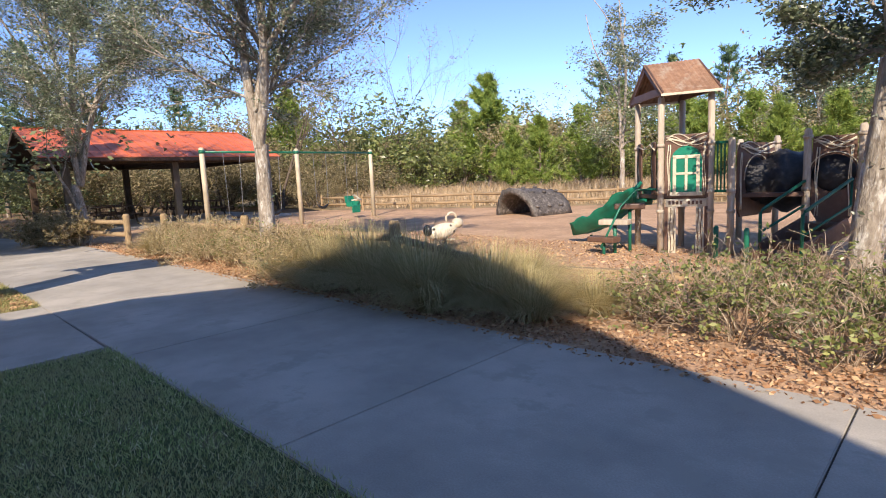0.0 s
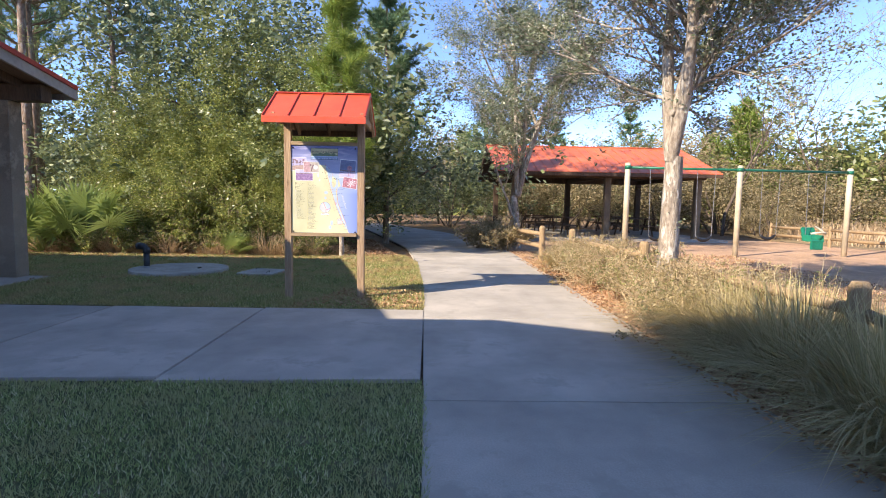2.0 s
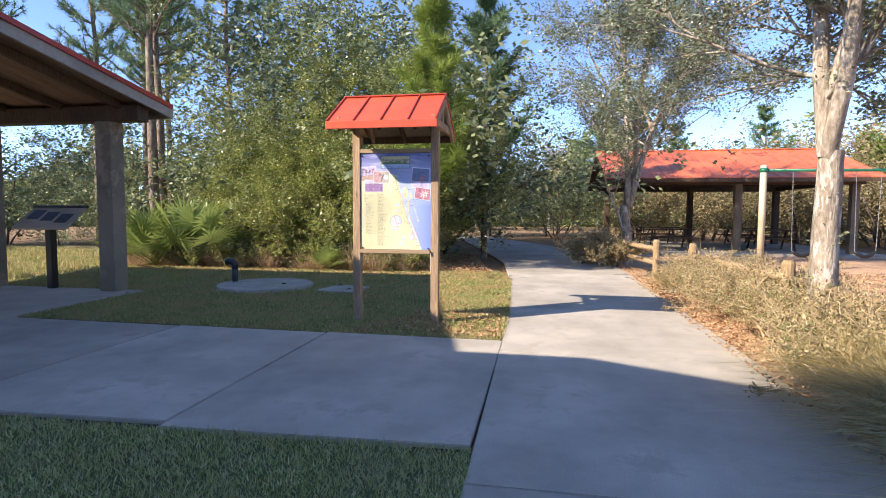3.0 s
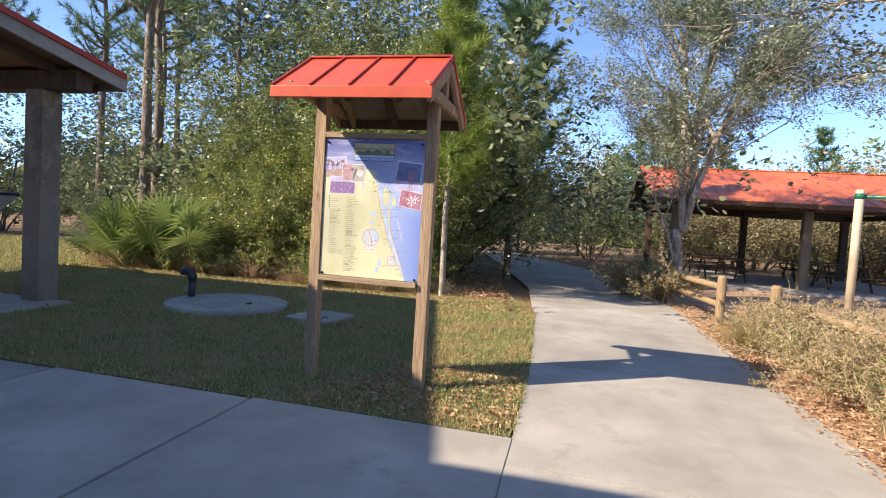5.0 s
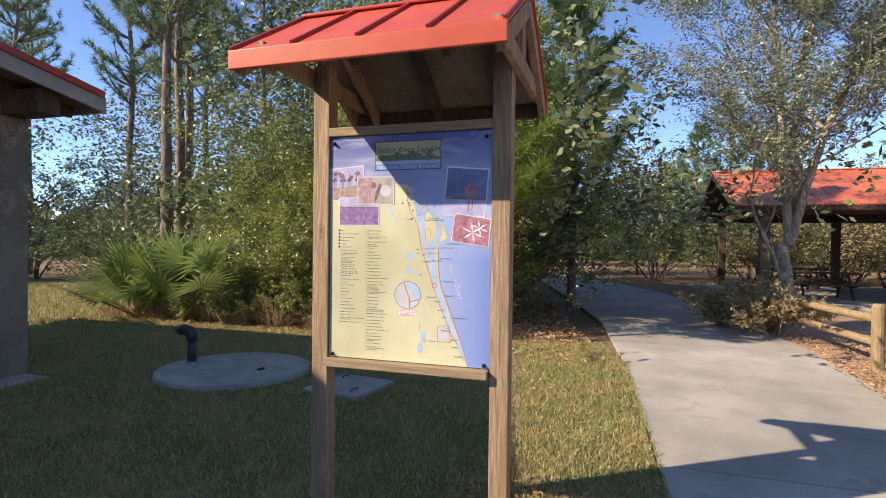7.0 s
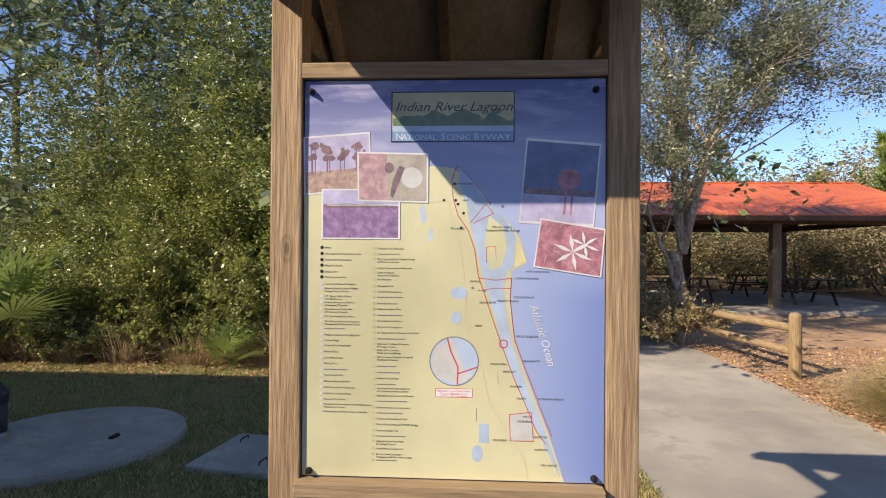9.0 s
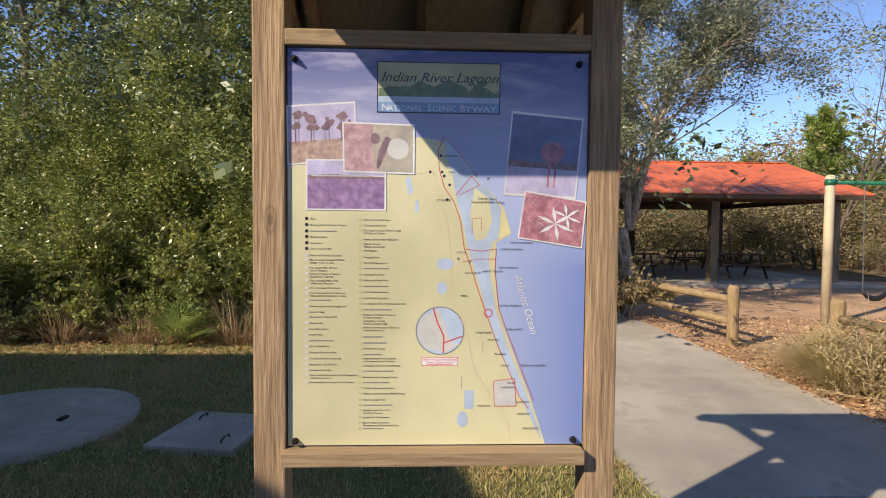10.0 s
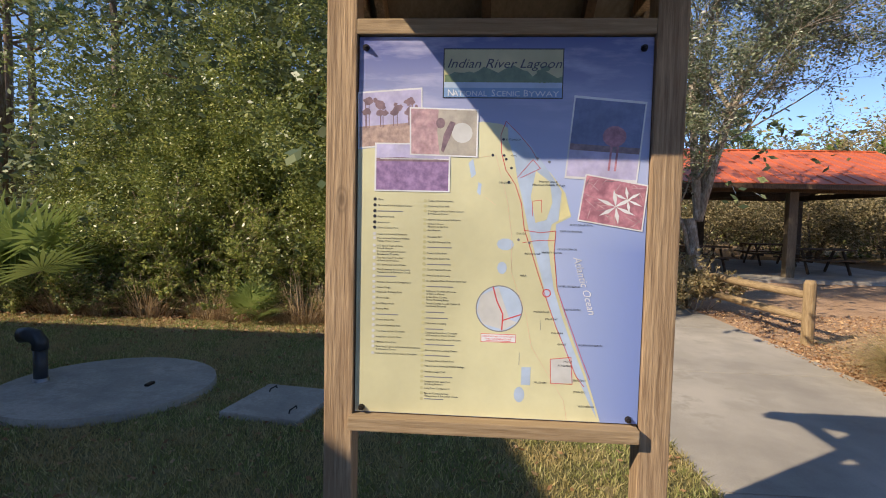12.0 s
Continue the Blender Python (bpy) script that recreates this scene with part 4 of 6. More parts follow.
# ---- septic lids and vent ----
lid = thing("manhole_cover", "round grey concrete lid lying in the lawn", "manhole cover", (-10.93, -3.3, 0))
bm = bmesh.new()
bmesh.ops.create_cone(bm, cap_ends=True, segments=64, radius1=0.87, radius2=0.85, depth=0.10, matrix=Matrix.Translation((0, 0, 0.01)))
part("cover", bm, LID, lid)
for x, y in ((0.0, 0.36),):
    part("handle", box_bm((x - 0.05, y - 0.02, 0.058), (x + 0.05, y + 0.02, 0.08), 0.008), IRON, lid)
sq = thing("access_cover", "square grey concrete lid with wire handles in lawn", "access cover", (-10.74, -1.70, 0), -9)
part("cover", box_bm((-0.36, -0.33, -0.05), (0.36, 0.33, 0.05), 0.012), LID, sq)
for y in (-0.2, 0.2):
    tube_part("handle", [([(-0.06 + y, y, 0.052), (-0.05 + y, y, 0.075), (0.05 + y, y, 0.075), (0.06 + y, y, 0.052)], [0.006] * 4)], IRON, sq, sides=6)
vent = thing("vent_pipe", "dark plastic vent pipe with elbow beside the lid", "pipe", (-10.9, -3.9, 0.0))
tube_part("pipe", [([(0, 0, 0.0), (0, 0, 0.36)], [0.055, 0.055])], PIPE, vent, sides=16)
tube_part("elbow", [([(0, 0, 0.34), (0, 0, 0.40), (0.01, -0.03, 0.45), (0.015, -0.09, 0.465), (0.015, -0.16, 0.46)], [0.066, 0.066, 0.066, 0.066, 0.066])], PIPE, vent, sides=16)
tube_part("base_collar", [([(0, 0, 0.0), (0, 0, 0.09)], [0.064, 0.064])], GALV, vent, sides=16)

# ---- open shelter with shallow roof ----
shelter = thing("shelter", "open shelter with tan posts and dark red roof edge", "shelter", (0, 0, 0))
P = 0.165


def roof_z(x):
    return 3.22 + P * (x + 10.55)


for x in (-9.93, -6.55, -3.2):
    for y in (-5.62, -8.15, -10.7):
        part("post", box_bm((x - 0.15, y - 0.15, 0.0), (x + 0.15, y + 0.15, roof_z(x) - 0.42), 0.015), STUCCO, shelter)
    part("beam", box_bm((x - 0.13, -12.6, roof_z(x) - 0.42), (x + 0.13, -4.95, roof_z(x) - 0.16), 0.01), WOOD_DARK, shelter)
yc = (-4.82 - 12.8) / 2
part("roof_sheet", beam_bm((-10.45, yc, 3.235), (-2.42, yc, roof_z(-2.42)), 8.10, 0.07, 0.0), RED_DARK, shelter)
part("soffit", beam_bm((-10.42, yc, 3.14), (-2.42, yc, roof_z(-2.42) - 0.09), 7.8, 0.03, 0.0), SOFFIT, shelter)
for k in range(7):
    y = -5.3 - k * 1.15
    part("rafter", beam_bm((-10.45, y, 3.06), (-2.42, y, roof_z(-2.42) - 0.16), 0.07, 0.13, 0.004), WOOD_DARK, shelter)
for y in (-4.82, -12.8):
    part("rake_board", beam_bm((-10.47, y, 3.135), (-2.42, y, roof_z(-2.42) - 0.10), 0.045, 0.19, 0.004), FASCIA, shelter)
part("eave_board", box_bm((-10.50, -12.8, 3.03), (-10.455, -4.8, 3.21), 0.004), FASCIA, shelter)
lect = thing("lectern_sign", "dark angled display stand under the shelter", "display stand", (-9.92, -6.87, 0.004), 0)
part("pedestal", box_bm((-0.06, -0.06, 0.0), (0.06, 0.06, 1.05), 0.008), BLACK, lect)
part("board", box_bm((-0.30, -0.55, -0.02), (0.30, 0.55, 0.02), 0.006, Matrix.Translation((0, 0, 1.25)) @ Matrix.Rotation(radians(38), 4, "Y")), WALL_M, lect, "pale printed board")
for k in range(3):
    part("picture", box_bm((-0.2 + 0.05 * k, -0.45 + 0.32 * k, 0.021), (0.05 + 0.05 * k, -0.2 + 0.32 * k, 0.024), 0.0, Matrix.Translation((0, 0, 1.25)) @ Matrix.Rotation(radians(38), 4, "Y")), BLACK, lect, "dark printed picture")
part("top_bar", box_bm((-0.02, -0.57, 0.0), (0.02, 0.57, 0.05), 0.006, Matrix.Translation((-0.24, 0, 1.43)) @ Matrix.Rotation(radians(38), 4, "Y")), BLACK, lect)

# ---- main building, whose gable shades the path ----
house = thing("visitor_building", "tan stucco building with gabled red roof", "building", (0, 0, 0))
part("wall", box_bm((-2.6, -14, -0.1), (5.5, -3.8, 4.3), 0.01), WALL_M, house)
bm = bmesh.new()
tri = [bm.verts.new(q) for q in ((-2.6, -3.82, 4.3), (5.5, -3.82, 4.3), (1.45, -3.82, 7.0))]
f = bm.faces.new(tri)
r = bmesh.ops.extrude_face_region(bm, geom=[f])
for v in r["geom"]:
    if isinstance(v, bmesh.types.BMVert):
        v.co.y = -14
bmesh.ops.recalc_face_normals(bm, faces=bm.faces)
part("gable", bm, WALL_M, house)
for xe in (-3.15, 6.05):
    part("roof", beam_bm((xe, -8.7, 4.25), (1.45, -8.7, 7.32), 10.94, 0.1, 0.0), RED, house)
part("door", box_bm((0.2, -3.798, 0.0), (1.15, -3.76, 2.08), 0.01), WOOD_DARK, house)

# ---- picnic pavilion ----
pav = thing("picnic_pavilion", "open picnic pavilion with orange-red metal roof", "pavilion", (0, 0, 0))
PX, PE, PZ, PY0, PY1 = -25.5, 3.9, 3.95, 3.9, 12.7
for s in (1, -1):
    xe = PX + s * PE
    sl = part("roof_sheet", beam_bm((PX, (PY0 + PY1) / 2, PZ), (xe, (PY0 + PY1) / 2, 2.62), PY1 - PY0, 0.03, 0.0), ORANGE_ROOF, pav)
    for k in range(23):
        y = PY0 + 0.02 + (PY1 - PY0 - 0.04) * k / 22
        part("seam", beam_bm((PX, y, PZ + 0.025), (xe, y, 2.645), 0.02, 0.025, 0.0), ORANGE_ROOF, sl)
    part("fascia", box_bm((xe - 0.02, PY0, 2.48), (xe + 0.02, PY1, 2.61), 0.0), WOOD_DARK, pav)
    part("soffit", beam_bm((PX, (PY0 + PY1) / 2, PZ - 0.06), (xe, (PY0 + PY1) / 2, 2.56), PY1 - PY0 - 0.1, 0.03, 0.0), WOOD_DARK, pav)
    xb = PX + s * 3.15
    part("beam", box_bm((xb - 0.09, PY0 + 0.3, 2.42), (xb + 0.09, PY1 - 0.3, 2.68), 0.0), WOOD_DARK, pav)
    # far-row posts get the darker timber: shade under the roof put into colour
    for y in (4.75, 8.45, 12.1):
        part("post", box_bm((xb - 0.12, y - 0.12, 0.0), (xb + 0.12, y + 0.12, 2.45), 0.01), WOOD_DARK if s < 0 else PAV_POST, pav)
    for y in (PY0, PY1):
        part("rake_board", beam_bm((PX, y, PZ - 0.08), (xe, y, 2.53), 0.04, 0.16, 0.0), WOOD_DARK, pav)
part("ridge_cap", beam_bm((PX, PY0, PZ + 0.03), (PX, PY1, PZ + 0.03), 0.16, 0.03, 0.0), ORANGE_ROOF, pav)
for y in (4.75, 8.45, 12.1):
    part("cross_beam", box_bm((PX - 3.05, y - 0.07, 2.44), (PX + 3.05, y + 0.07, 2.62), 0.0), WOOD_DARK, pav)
tagged(slab_poly("pavilion_floor", [(PX - 3.9, 3.9), (PX + 4.0, 3.9), (PX + 4.0, 13.0), (PX - 3.9, 13.0)], -0.066, 0.06, CONCRETE), "pale concrete floor of the picnic pavilion", "floor", kind="structure")


def picnic_table(x, y, rz):
    ob = thing("picnic_table", "dark brown picnic table with attached benches", "picnic table", (x, y, 0.06), rz, "picnic tables in the pavilion")
    for k in range(4):
        part("plank", box_bm((-0.9, -0.36 + 0.185 * k, 0.72), (0.9, -0.19 + 0.185 * k, 0.76), 0.005), WOOD_DARK, ob)
    for s in (-1, 1):
        part("bench", box_bm((-0.9, s * 0.68 - 0.13, 0.42), (0.9, s * 0.68 + 0.13, 0.46), 0.005), WOOD_DARK, ob)
        part("brace", box_bm((s * 0.6 - 0.02, -0.78, 0.36), (s * 0.6 + 0.02, 0.78, 0.42), 0.004), WOOD_DARK, ob)
        for q in (-1, 1):
            part("leg", beam_bm((s * 0.6, q * 0.62, 0.0), (s * 0.6, q * 0.2, 0.72), 0.04, 0.09, 0.004), WOOD_DARK, ob)
    return ob


for x, y, a in ((-24.0, 6.6, 90), (-24.0, 10.2, 90), (-27.0, 6.7, 90), (-27.0, 10.3, 90)):
    picnic_table(x, y, a)

# ---- split-rail fences ----
def fence_post(x, y, h, r=0.075, parent=None):
    bm = bmesh.new()
    V, F = tubes([([(x, y, -0.1), (x, y, h - 0.04), (x, y, h)], [r, r, r * 0.72])], 12)
    vs = [bm.verts.new(v) for v in V]
    for f in F:
        bm.faces.new([vs[i] for i in dict.fromkeys(f)])
    bmesh.ops.recalc_face_normals(bm, faces=bm.faces)
    return part("post", bm, WOOD_FENCE, parent)


def fence(label, pts, h, levels, r=0.075):
    ob = thing("split_rail_fence", label, "fence")
    for x, y in pts:
        fence_post(x, y, h, r, ob)
    for (x0, y0), (x1, y1) in zip(pts, pts[1:]):
        for z in levels:
            tube_part("rail", [([(x0, y0, z), ((x0 + x1) / 2, (y0 + y1) / 2, z - 0.015), (x1, y1, z)], [0.052, 0.06, 0.052])], WOOD_FENCE_H, ob, sides=8)
    return ob


fence("weathered split-rail fence from oak to path corner", [(-17.1, 3.8), (-13.85, 4.13)], 0.84, (0.34, 0.64))
hedge_fence = fence("weathered split-rail fence between hedge and playground", [(-12.45, 4.5), (-8.75, 4.62), (-4.6, 4.6)], 0.84, (0.3, 0.62))
tube_part("rail", [([(-4.62, 4.6, 0.62), (-3.4, 4.9, 0.36), (-2.0, 5.2, 0.02)], [0.045, 0.05, 0.045])], WOOD_FENCE_H, hedge_fence, "rail slipped down into the grass", sides=8)
fence("pale split-rail fence at the far side of the playground", [(-22.8, 15.5), (-20.0, 15.9), (-17.3, 16.5), (-14.5, 17.5), (-11.7, 18.4), (-8.9, 19.3), (-6.1, 20.2), (-3.3, 21.1), (-0.5, 22)], 0.74, (0.28, 0.6), 0.06)

# ---- swing set ----
swing = thing("swing_set", "swing set of cream posts and green top bar", "swing set", (0, 0, 0))
SP = [Vector((-15.66, 6.82, 0)), Vector((-15.86, 10.08, 0)), Vector((-16.2, 13.5, 0))]
for p in SP:
    tube_part("post", [([p + Vector((0, 0, -0.1)), p + Vector((0, 0, 2.52)), p + Vector((0, 0, 2.545))], [0.075, 0.075, 0.05])], CREAM_POST, swing, sides=16)
    tube_part("clamp", [([p + Vector((0, 0, 2.37)), p + Vector((0, 0, 2.47))], [0.083, 0.083])], GREEN_METAL, swing, sides=16)
tube_part("top_bar", [([SP[0] + Vector((0, 0, 2.42)), SP[2] + Vector((0, 0, 2.42))], [0.035, 0.035])], GREEN_METAL, swing, sides=12)


def chain(a, b, parent):
    a, b = Vector(a), Vector(b)
    n = int((b - a).length / 0.06)
    tube_part("chain", [([a.lerp(b, k / n) for k in range(n + 1)], [0.006 if k % 2 else 0.011 for k in range(n + 1)])], GALV, parent, sides=5, smooth=False)


for k in (0.28, 0.70):
    p = SP[0].lerp(SP[1], k)
    for s in (-0.26, 0.26):
        chain(p + Vector((0, s, 2.39)), p + Vector((0, s * 0.85, 0.55)), swing)
    tube_part("belt_seat", [([p + Vector((0, 0.23 * q, 0.42 + 0.13 * q * q)) for q in (-1, -0.6, -0.2, 0.2, 0.6, 1)], [0.02, 0.045, 0.05, 0.05, 0.045, 0.02])], BLACK, swing, sides=8)
for k, full in ((0.28, False), (0.70, True)):
    p = SP[1].lerp(SP[2], k)
    zs = 0.62
    for s in (-0.26, 0.26):
        chain(p + Vector((0, s, 2.39)), p + Vector((0, s * 0.9, zs)), swing)
    if full:
        bm = bmesh.new()
        box(bm, (-0.2, -0.24, 0.0), (0.25, 0.24, 0.07), 0.03)
        box(bm, (-0.04, -0.24, 0.0), (0.06, 0.24, 0.5), 0.03, Matrix.Translation((-0.2, 0, 0.02)) @ Matrix.Rotation(radians(-18), 4, "Y"))
        for s in (-0.24, 0.2):
            box(bm, (-0.2, s, 0.03), (0.22, s + 0.04, 0.24), 0.015)
        box(bm, (0.16, -0.22, -0.28), (0.24, 0.22, 0.04), 0.03)
        for v in bm.verts:
            v.co = v.co * 0.8 + p + Vector((0, 0, 0.42))
        part("bucket_seat", bm, GREEN_PLASTIC, swing, "green moulded seat with cream harness")
        tube_part("harness", [([p + Vector((0.2, -0.22, 0.66)), p + Vector((0.28, 0, 0.7)), p + Vector((0.2, 0.22, 0.66)), p + Vector((-0.2, 0.2, 0.85))], [0.028] * 4)], CREAM, swing, sides=8)
    else:
        tube_part("belt_seat", [([p + Vector((0, 0.23 * q, 0.48 + 0.13 * q * q)) for q in (-1, -0.6, -0.2, 0.2, 0.6, 1)], [0.02, 0.045, 0.05, 0.05, 0.045, 0.02])], BLACK, swing, sides=8)

# ---- play structure ----
play = thing("play_structure", "brown and green play tower with slide, tunnel and ramp", "play structure")
FL, FR, RL = Vector((-2.94, 8.80, 0)), Vector((-2.27, 9.04, 0)), Vector((-3.63, 9.48, 0))
U, Vv = FR - FL, RL - FL
TM = Matrix(((U.x, Vv.x, 0, FL.x), (U.y, Vv.y, 0, FL.y), (0, 0, 1, 0), (0, 0, 0, 1)))


def tower_point(s, t, z):
    return TM @ Vector((s, t, z))


def log_post(x, y, h, r=0.052):
    p = Vector((x, y, -0.1))
    ob = tube_part("post", [([p, p + Vector((0, 0, h * 0.5)), p + Vector((0, 0, h + 0.06)), p + Vector((0, 0, h + 0.1))], [r, r * 0.97, r * 0.95, r * 0.6])], LOG_POST, play, sides=14)
    for z in (0.62, 0.92, 1.66):
        if z < h - 0.1:
            tube_part("clamp", [([Vector((x, y, z)), Vector((x, y, z + 0.05))], [r * 1.22, r * 1.22])], LOG_POST, ob, sides=14)
    return ob


for s, t in ((0, 0), (1, 0), (0, 1), (1, 1)):
    q = tower_point(s, t, 0)
    log_post(q.x, q.y, 2.45)
part("deck", box_bm((0, 0, 0.84), (1, 1, 0.90), 0.0, TM), BROWN_PANEL, play)
# gabled roof of ribbed rusty-brown sheets
for t0, side in ((-0.22, 0), (1.22, 1)):
    bm = bmesh.new()
    n = 28
    rows = []
    for k in range(n + 1):
        s = -0.12 + 1.18 * k / n
        dz = 0.012 if k % 2 else 0.0
        rows.append((bm.verts.new(tower_point(s, t0, 2.47 + dz)), bm.verts.new(tower_point(s, 0.5, 3.02 + dz))))
    for (a, b), (c, d) in zip(rows, rows[1:]):
        bm.faces.new((a, c, d, b))
    r = bmesh.ops.extrude_face_region(bm, geom=list(bm.faces))
    for v in r["geom"]:
        if isinstance(v, bmesh.types.BMVert):
            v.co.z -= 0.02
    bmesh.ops.recalc_face_normals(bm, faces=bm.faces)
    part("roof_sheet", bm, RUST, play, "ribbed brown roof sheet")
    part("eave_trim", beam_bm(tower_point(-0.12, t0, 2.445), tower_point(1.06, t0, 2.445), 0.025, 0.035, 0.003), CREAM, play)
for s in (-0.08, 1.03):
    for t0 in (-0.2, 1.2):
        part("rake_board", beam_bm(tower_point(s, t0, 2.45), tower_point(s, 0.5, 2.97), 0.03, 0.10, 0.003), BROWN_PANEL, play)
    part("gable_board", beam_bm(tower_point(s, -0.15, 2.51), tower_point(s, 1.15, 2.51), 0.03, 0.12, 0.003), BROWN_PANEL, play)


def facing(a, b, z=0.0):
    """A frame whose x runs from a to b, y up, z towards the viewer's side of that line."""
    a, b = Vector((*a, z)), Vector((*b, z))
    x = (b - a).normalized()
    y = Vector((0, 0, 1))
    w = x.cross(y)
    return Matrix(((x.x, y.x, w.x, a.x), (x.y, y.y, w.y, a.y), (x.z, y.z, w.z, a.z), (0, 0, 0, 1))), (b - a).length


def strip(m, pts, r, mat, parent, name="moulding"):
    return tube_part(name, [([m @ Vector((*p, 0.022)) for p in pts], [r] * len(pts))], mat, parent, sides=6)


def vine_top(m, w, z0, z1, parent):
    for k in range(3):
        o = 0.035 * k
        strip(m, [(0.04 + 0.9 * w * q, z1 - 0.05 - o + 0.06 * math.sin(q * 6.3 + k)) for q in [i / 10 for i in range(11)]], 0.009, CREAM, parent)
        strip(m, [(w - 0.04 - 0.9 * w * q, z1 - 0.05 - o + 0.05 * math.cos(q * 5 + k)) for q in [i / 10 for i in range(11)]], 0.009, CREAM, parent)
    for s in (0.05, w - 0.05):
        e = 0.025 if s < w / 2 else -0.025
        for k in range(2):
            strip(m, [(s + e * k + 0.012 * math.sin(i * 0.9 + k), z0 + (z1 - 0.15 - z0) * i / 8) for i in range(9)], 0.008, CREAM, parent)


# window panel between the front posts
m, w = facing(tower_point(0.06, -0.03, 0)[:2], tower_point(0.94, -0.03, 0)[:2])
win = part("window_panel", box_bm((0, 0.86, -0.015), (w, 1.84, 0.015), 0.008, m), BROWN_PANEL, play, "brown panel with cream vine mouldings and green window")
bm = bmesh.new()
arc = [(0.09, 0.95)] + [(w / 2 - (w / 2 - 0.09) * math.cos(i * math.pi / 12), 1.42 + 0.24 * math.sin(i * math.pi / 12)) for i in range(13)] + [(w - 0.09, 0.95)]
f = bm.faces.new([bm.verts.new(m @ Vector((x, z, 0.020))) for x, z in arc])
r = bmesh.ops.extrude_face_region(bm, geom=[f])
for v in r["geom"]:
    if isinstance(v, bmesh.types.BMVert):
        v.co += (m.to_3x3() @ Vector((0, 0, 0.012)))
bmesh.ops.recalc_face_normals(bm, faces=bm.faces)
part("shutter", bm, GREEN_PLASTIC, win, "green arched shutter")
for a, b, c, d in ((0.12, 0.93, 0.17, 1.5), (w - 0.17, 0.93, w - 0.12, 1.5), (w / 2 - 0.02, 0.97, w / 2 + 0.02, 1.52), (0.14, 1.22, w - 0.14, 1.255), (0.08, 0.89, w - 0.08, 0.95), (0.12, 1.47, w - 0.12, 1.52)):
    part("muntin", box_bm((a, b, 0.03), (c, d, 0.045), 0.004, m), CREAM, win)
vine_top(m, w, 0.9, 1.84, win)
sgn = part("name_board", box_bm((0.02, 0.72, -0.01), (w - 0.02, 0.84, 0.02), 0.006, m), CREAM, play, "cream board with worn dark lettering")
for k in range(9):
    if k != 4:
        part("letter_bar", box_bm((0.06 + k * (w - 0.12) / 9, 0.755, 0.021), (0.06 + (k + 0.6) * (w - 0.12) / 9, 0.81, 0.025), 0.0, m), BROWN_PANEL, sgn)
for x0 in (0.06, w - 0.17):
    leg = part("panel_leg", box_bm((x0, -0.05, -0.012), (x0 + 0.11, 0.72, 0.015), 0.006, m), CREAM, play, "cream bark-patterned leg")
    for k in range(2):
        strip(m, [(x0 + 0.03 + 0.05 * k + 0.01 * math.sin(i * 1.1), 0.02 + 0.68 * i / 8) for i in range(9)], 0.006, BROWN_PANEL, leg)
part("lower_panel", box_bm((0.0, 0.0, -0.012), (0.05, 0.72, 0.012), 0.004, m), BROWN_PANEL, play)
part("lower_panel", box_bm((w - 0.05, 0.0, -0.012), (w, 0.72, 0.012), 0.004, m), BROWN_PANEL, play)
# side panel at the slide exit, carved as a tree
m2, w2 = facing(tower_point(-0.03, 0.95, 0)[:2], tower_point(-0.03, 0.08, 0)[:2])
for x0, x1 in ((0.03, 0.2), (w2 - 0.24, w2 - 0.05)):
    sp = part("side_panel", box_bm((x0, 0.9, -0.015), (x1, 1.76, 0.015), 0.02, m2), BROWN_PANEL, play)
    strip(m2, [(x0 + 0.08 + 0.03 * math.sin(i), 0.95 + 0.8 * i / 8) for i in range(9)], 0.012, BLACK, sp)
strip(m2, [(0.05, 1.72), (w2 * 0.4, 1.65), (w2 * 0.7, 1.72), (w2 - 0.05, 1.62)], 0.012, CREAM, play)
# slide: a moulded green chute curving down to the mulch
bm = bmesh.new()
top, foot = tower_point(-0.08, 0.55, 0.80), Vector((-4.85, 9.6, 0.16))
prof = [(-0.27, 0.20), (-0.29, 0.24), (-0.25, 0.25), (-0.21, 0.06), (0, 0.0), (0.21, 0.06), (0.25, 0.25), (0.29, 0.24), (0.27, 0.20), (0.2, -0.08), (-0.2, -0.08)]
rings = []
axis = (foot - top)
axis.z = 0
side = axis.normalized().cross(Vector((0, 0, 1)))
for k in range(15):
    q = k / 14
    e = q * q * (3 - 2 * q)
    c = top.lerp(foot, q)
    c.z = top.z + (foot.z - top.z) * (0.25 * q + 0.75 * e) + 0.03 * math.sin(q * 9)
    wave = 1.0 - 0.28 * math.sin(q * 11.5) ** 2
    rings.append([bm.verts.new(c + side * x + Vector((0, 0, z * wave))) for x, z in prof])
for a, b in zip(rings, rings[1:]):
    for i in range(len(prof)):
        j = (i + 1) % len(prof)
        bm.faces.new((a[i], a[j], b[j], b[i]))
bm.faces.new(rings[0])
bm.faces.new(rings[-1][::-1])
bmesh.ops.recalc_face_normals(bm, faces=bm.faces)
sl = part("slide", bm, GREEN_PLASTIC, play, "green moulded plastic slide", smooth=True)
tube_part("slide_foot", [([foot + Vector((0.25, 0.05, -0.3)), foot + Vector((0.2, 0.05, -0.05))], [0.03, 0.03])], GREEN_METAL, sl, sides=8)
for s in (-0.25, 0.25):
    tube_part("slide_hood", [([top + side * s + Vector((0, 0, 0.0)), top + side * s + Vector((0.03, 0, 0.22)), top + side * s * 0.8 + Vector((0.1, 0, 0.32))], [0.04, 0.035, 0.03])], GREEN_PLASTIC, sl, sides=8)
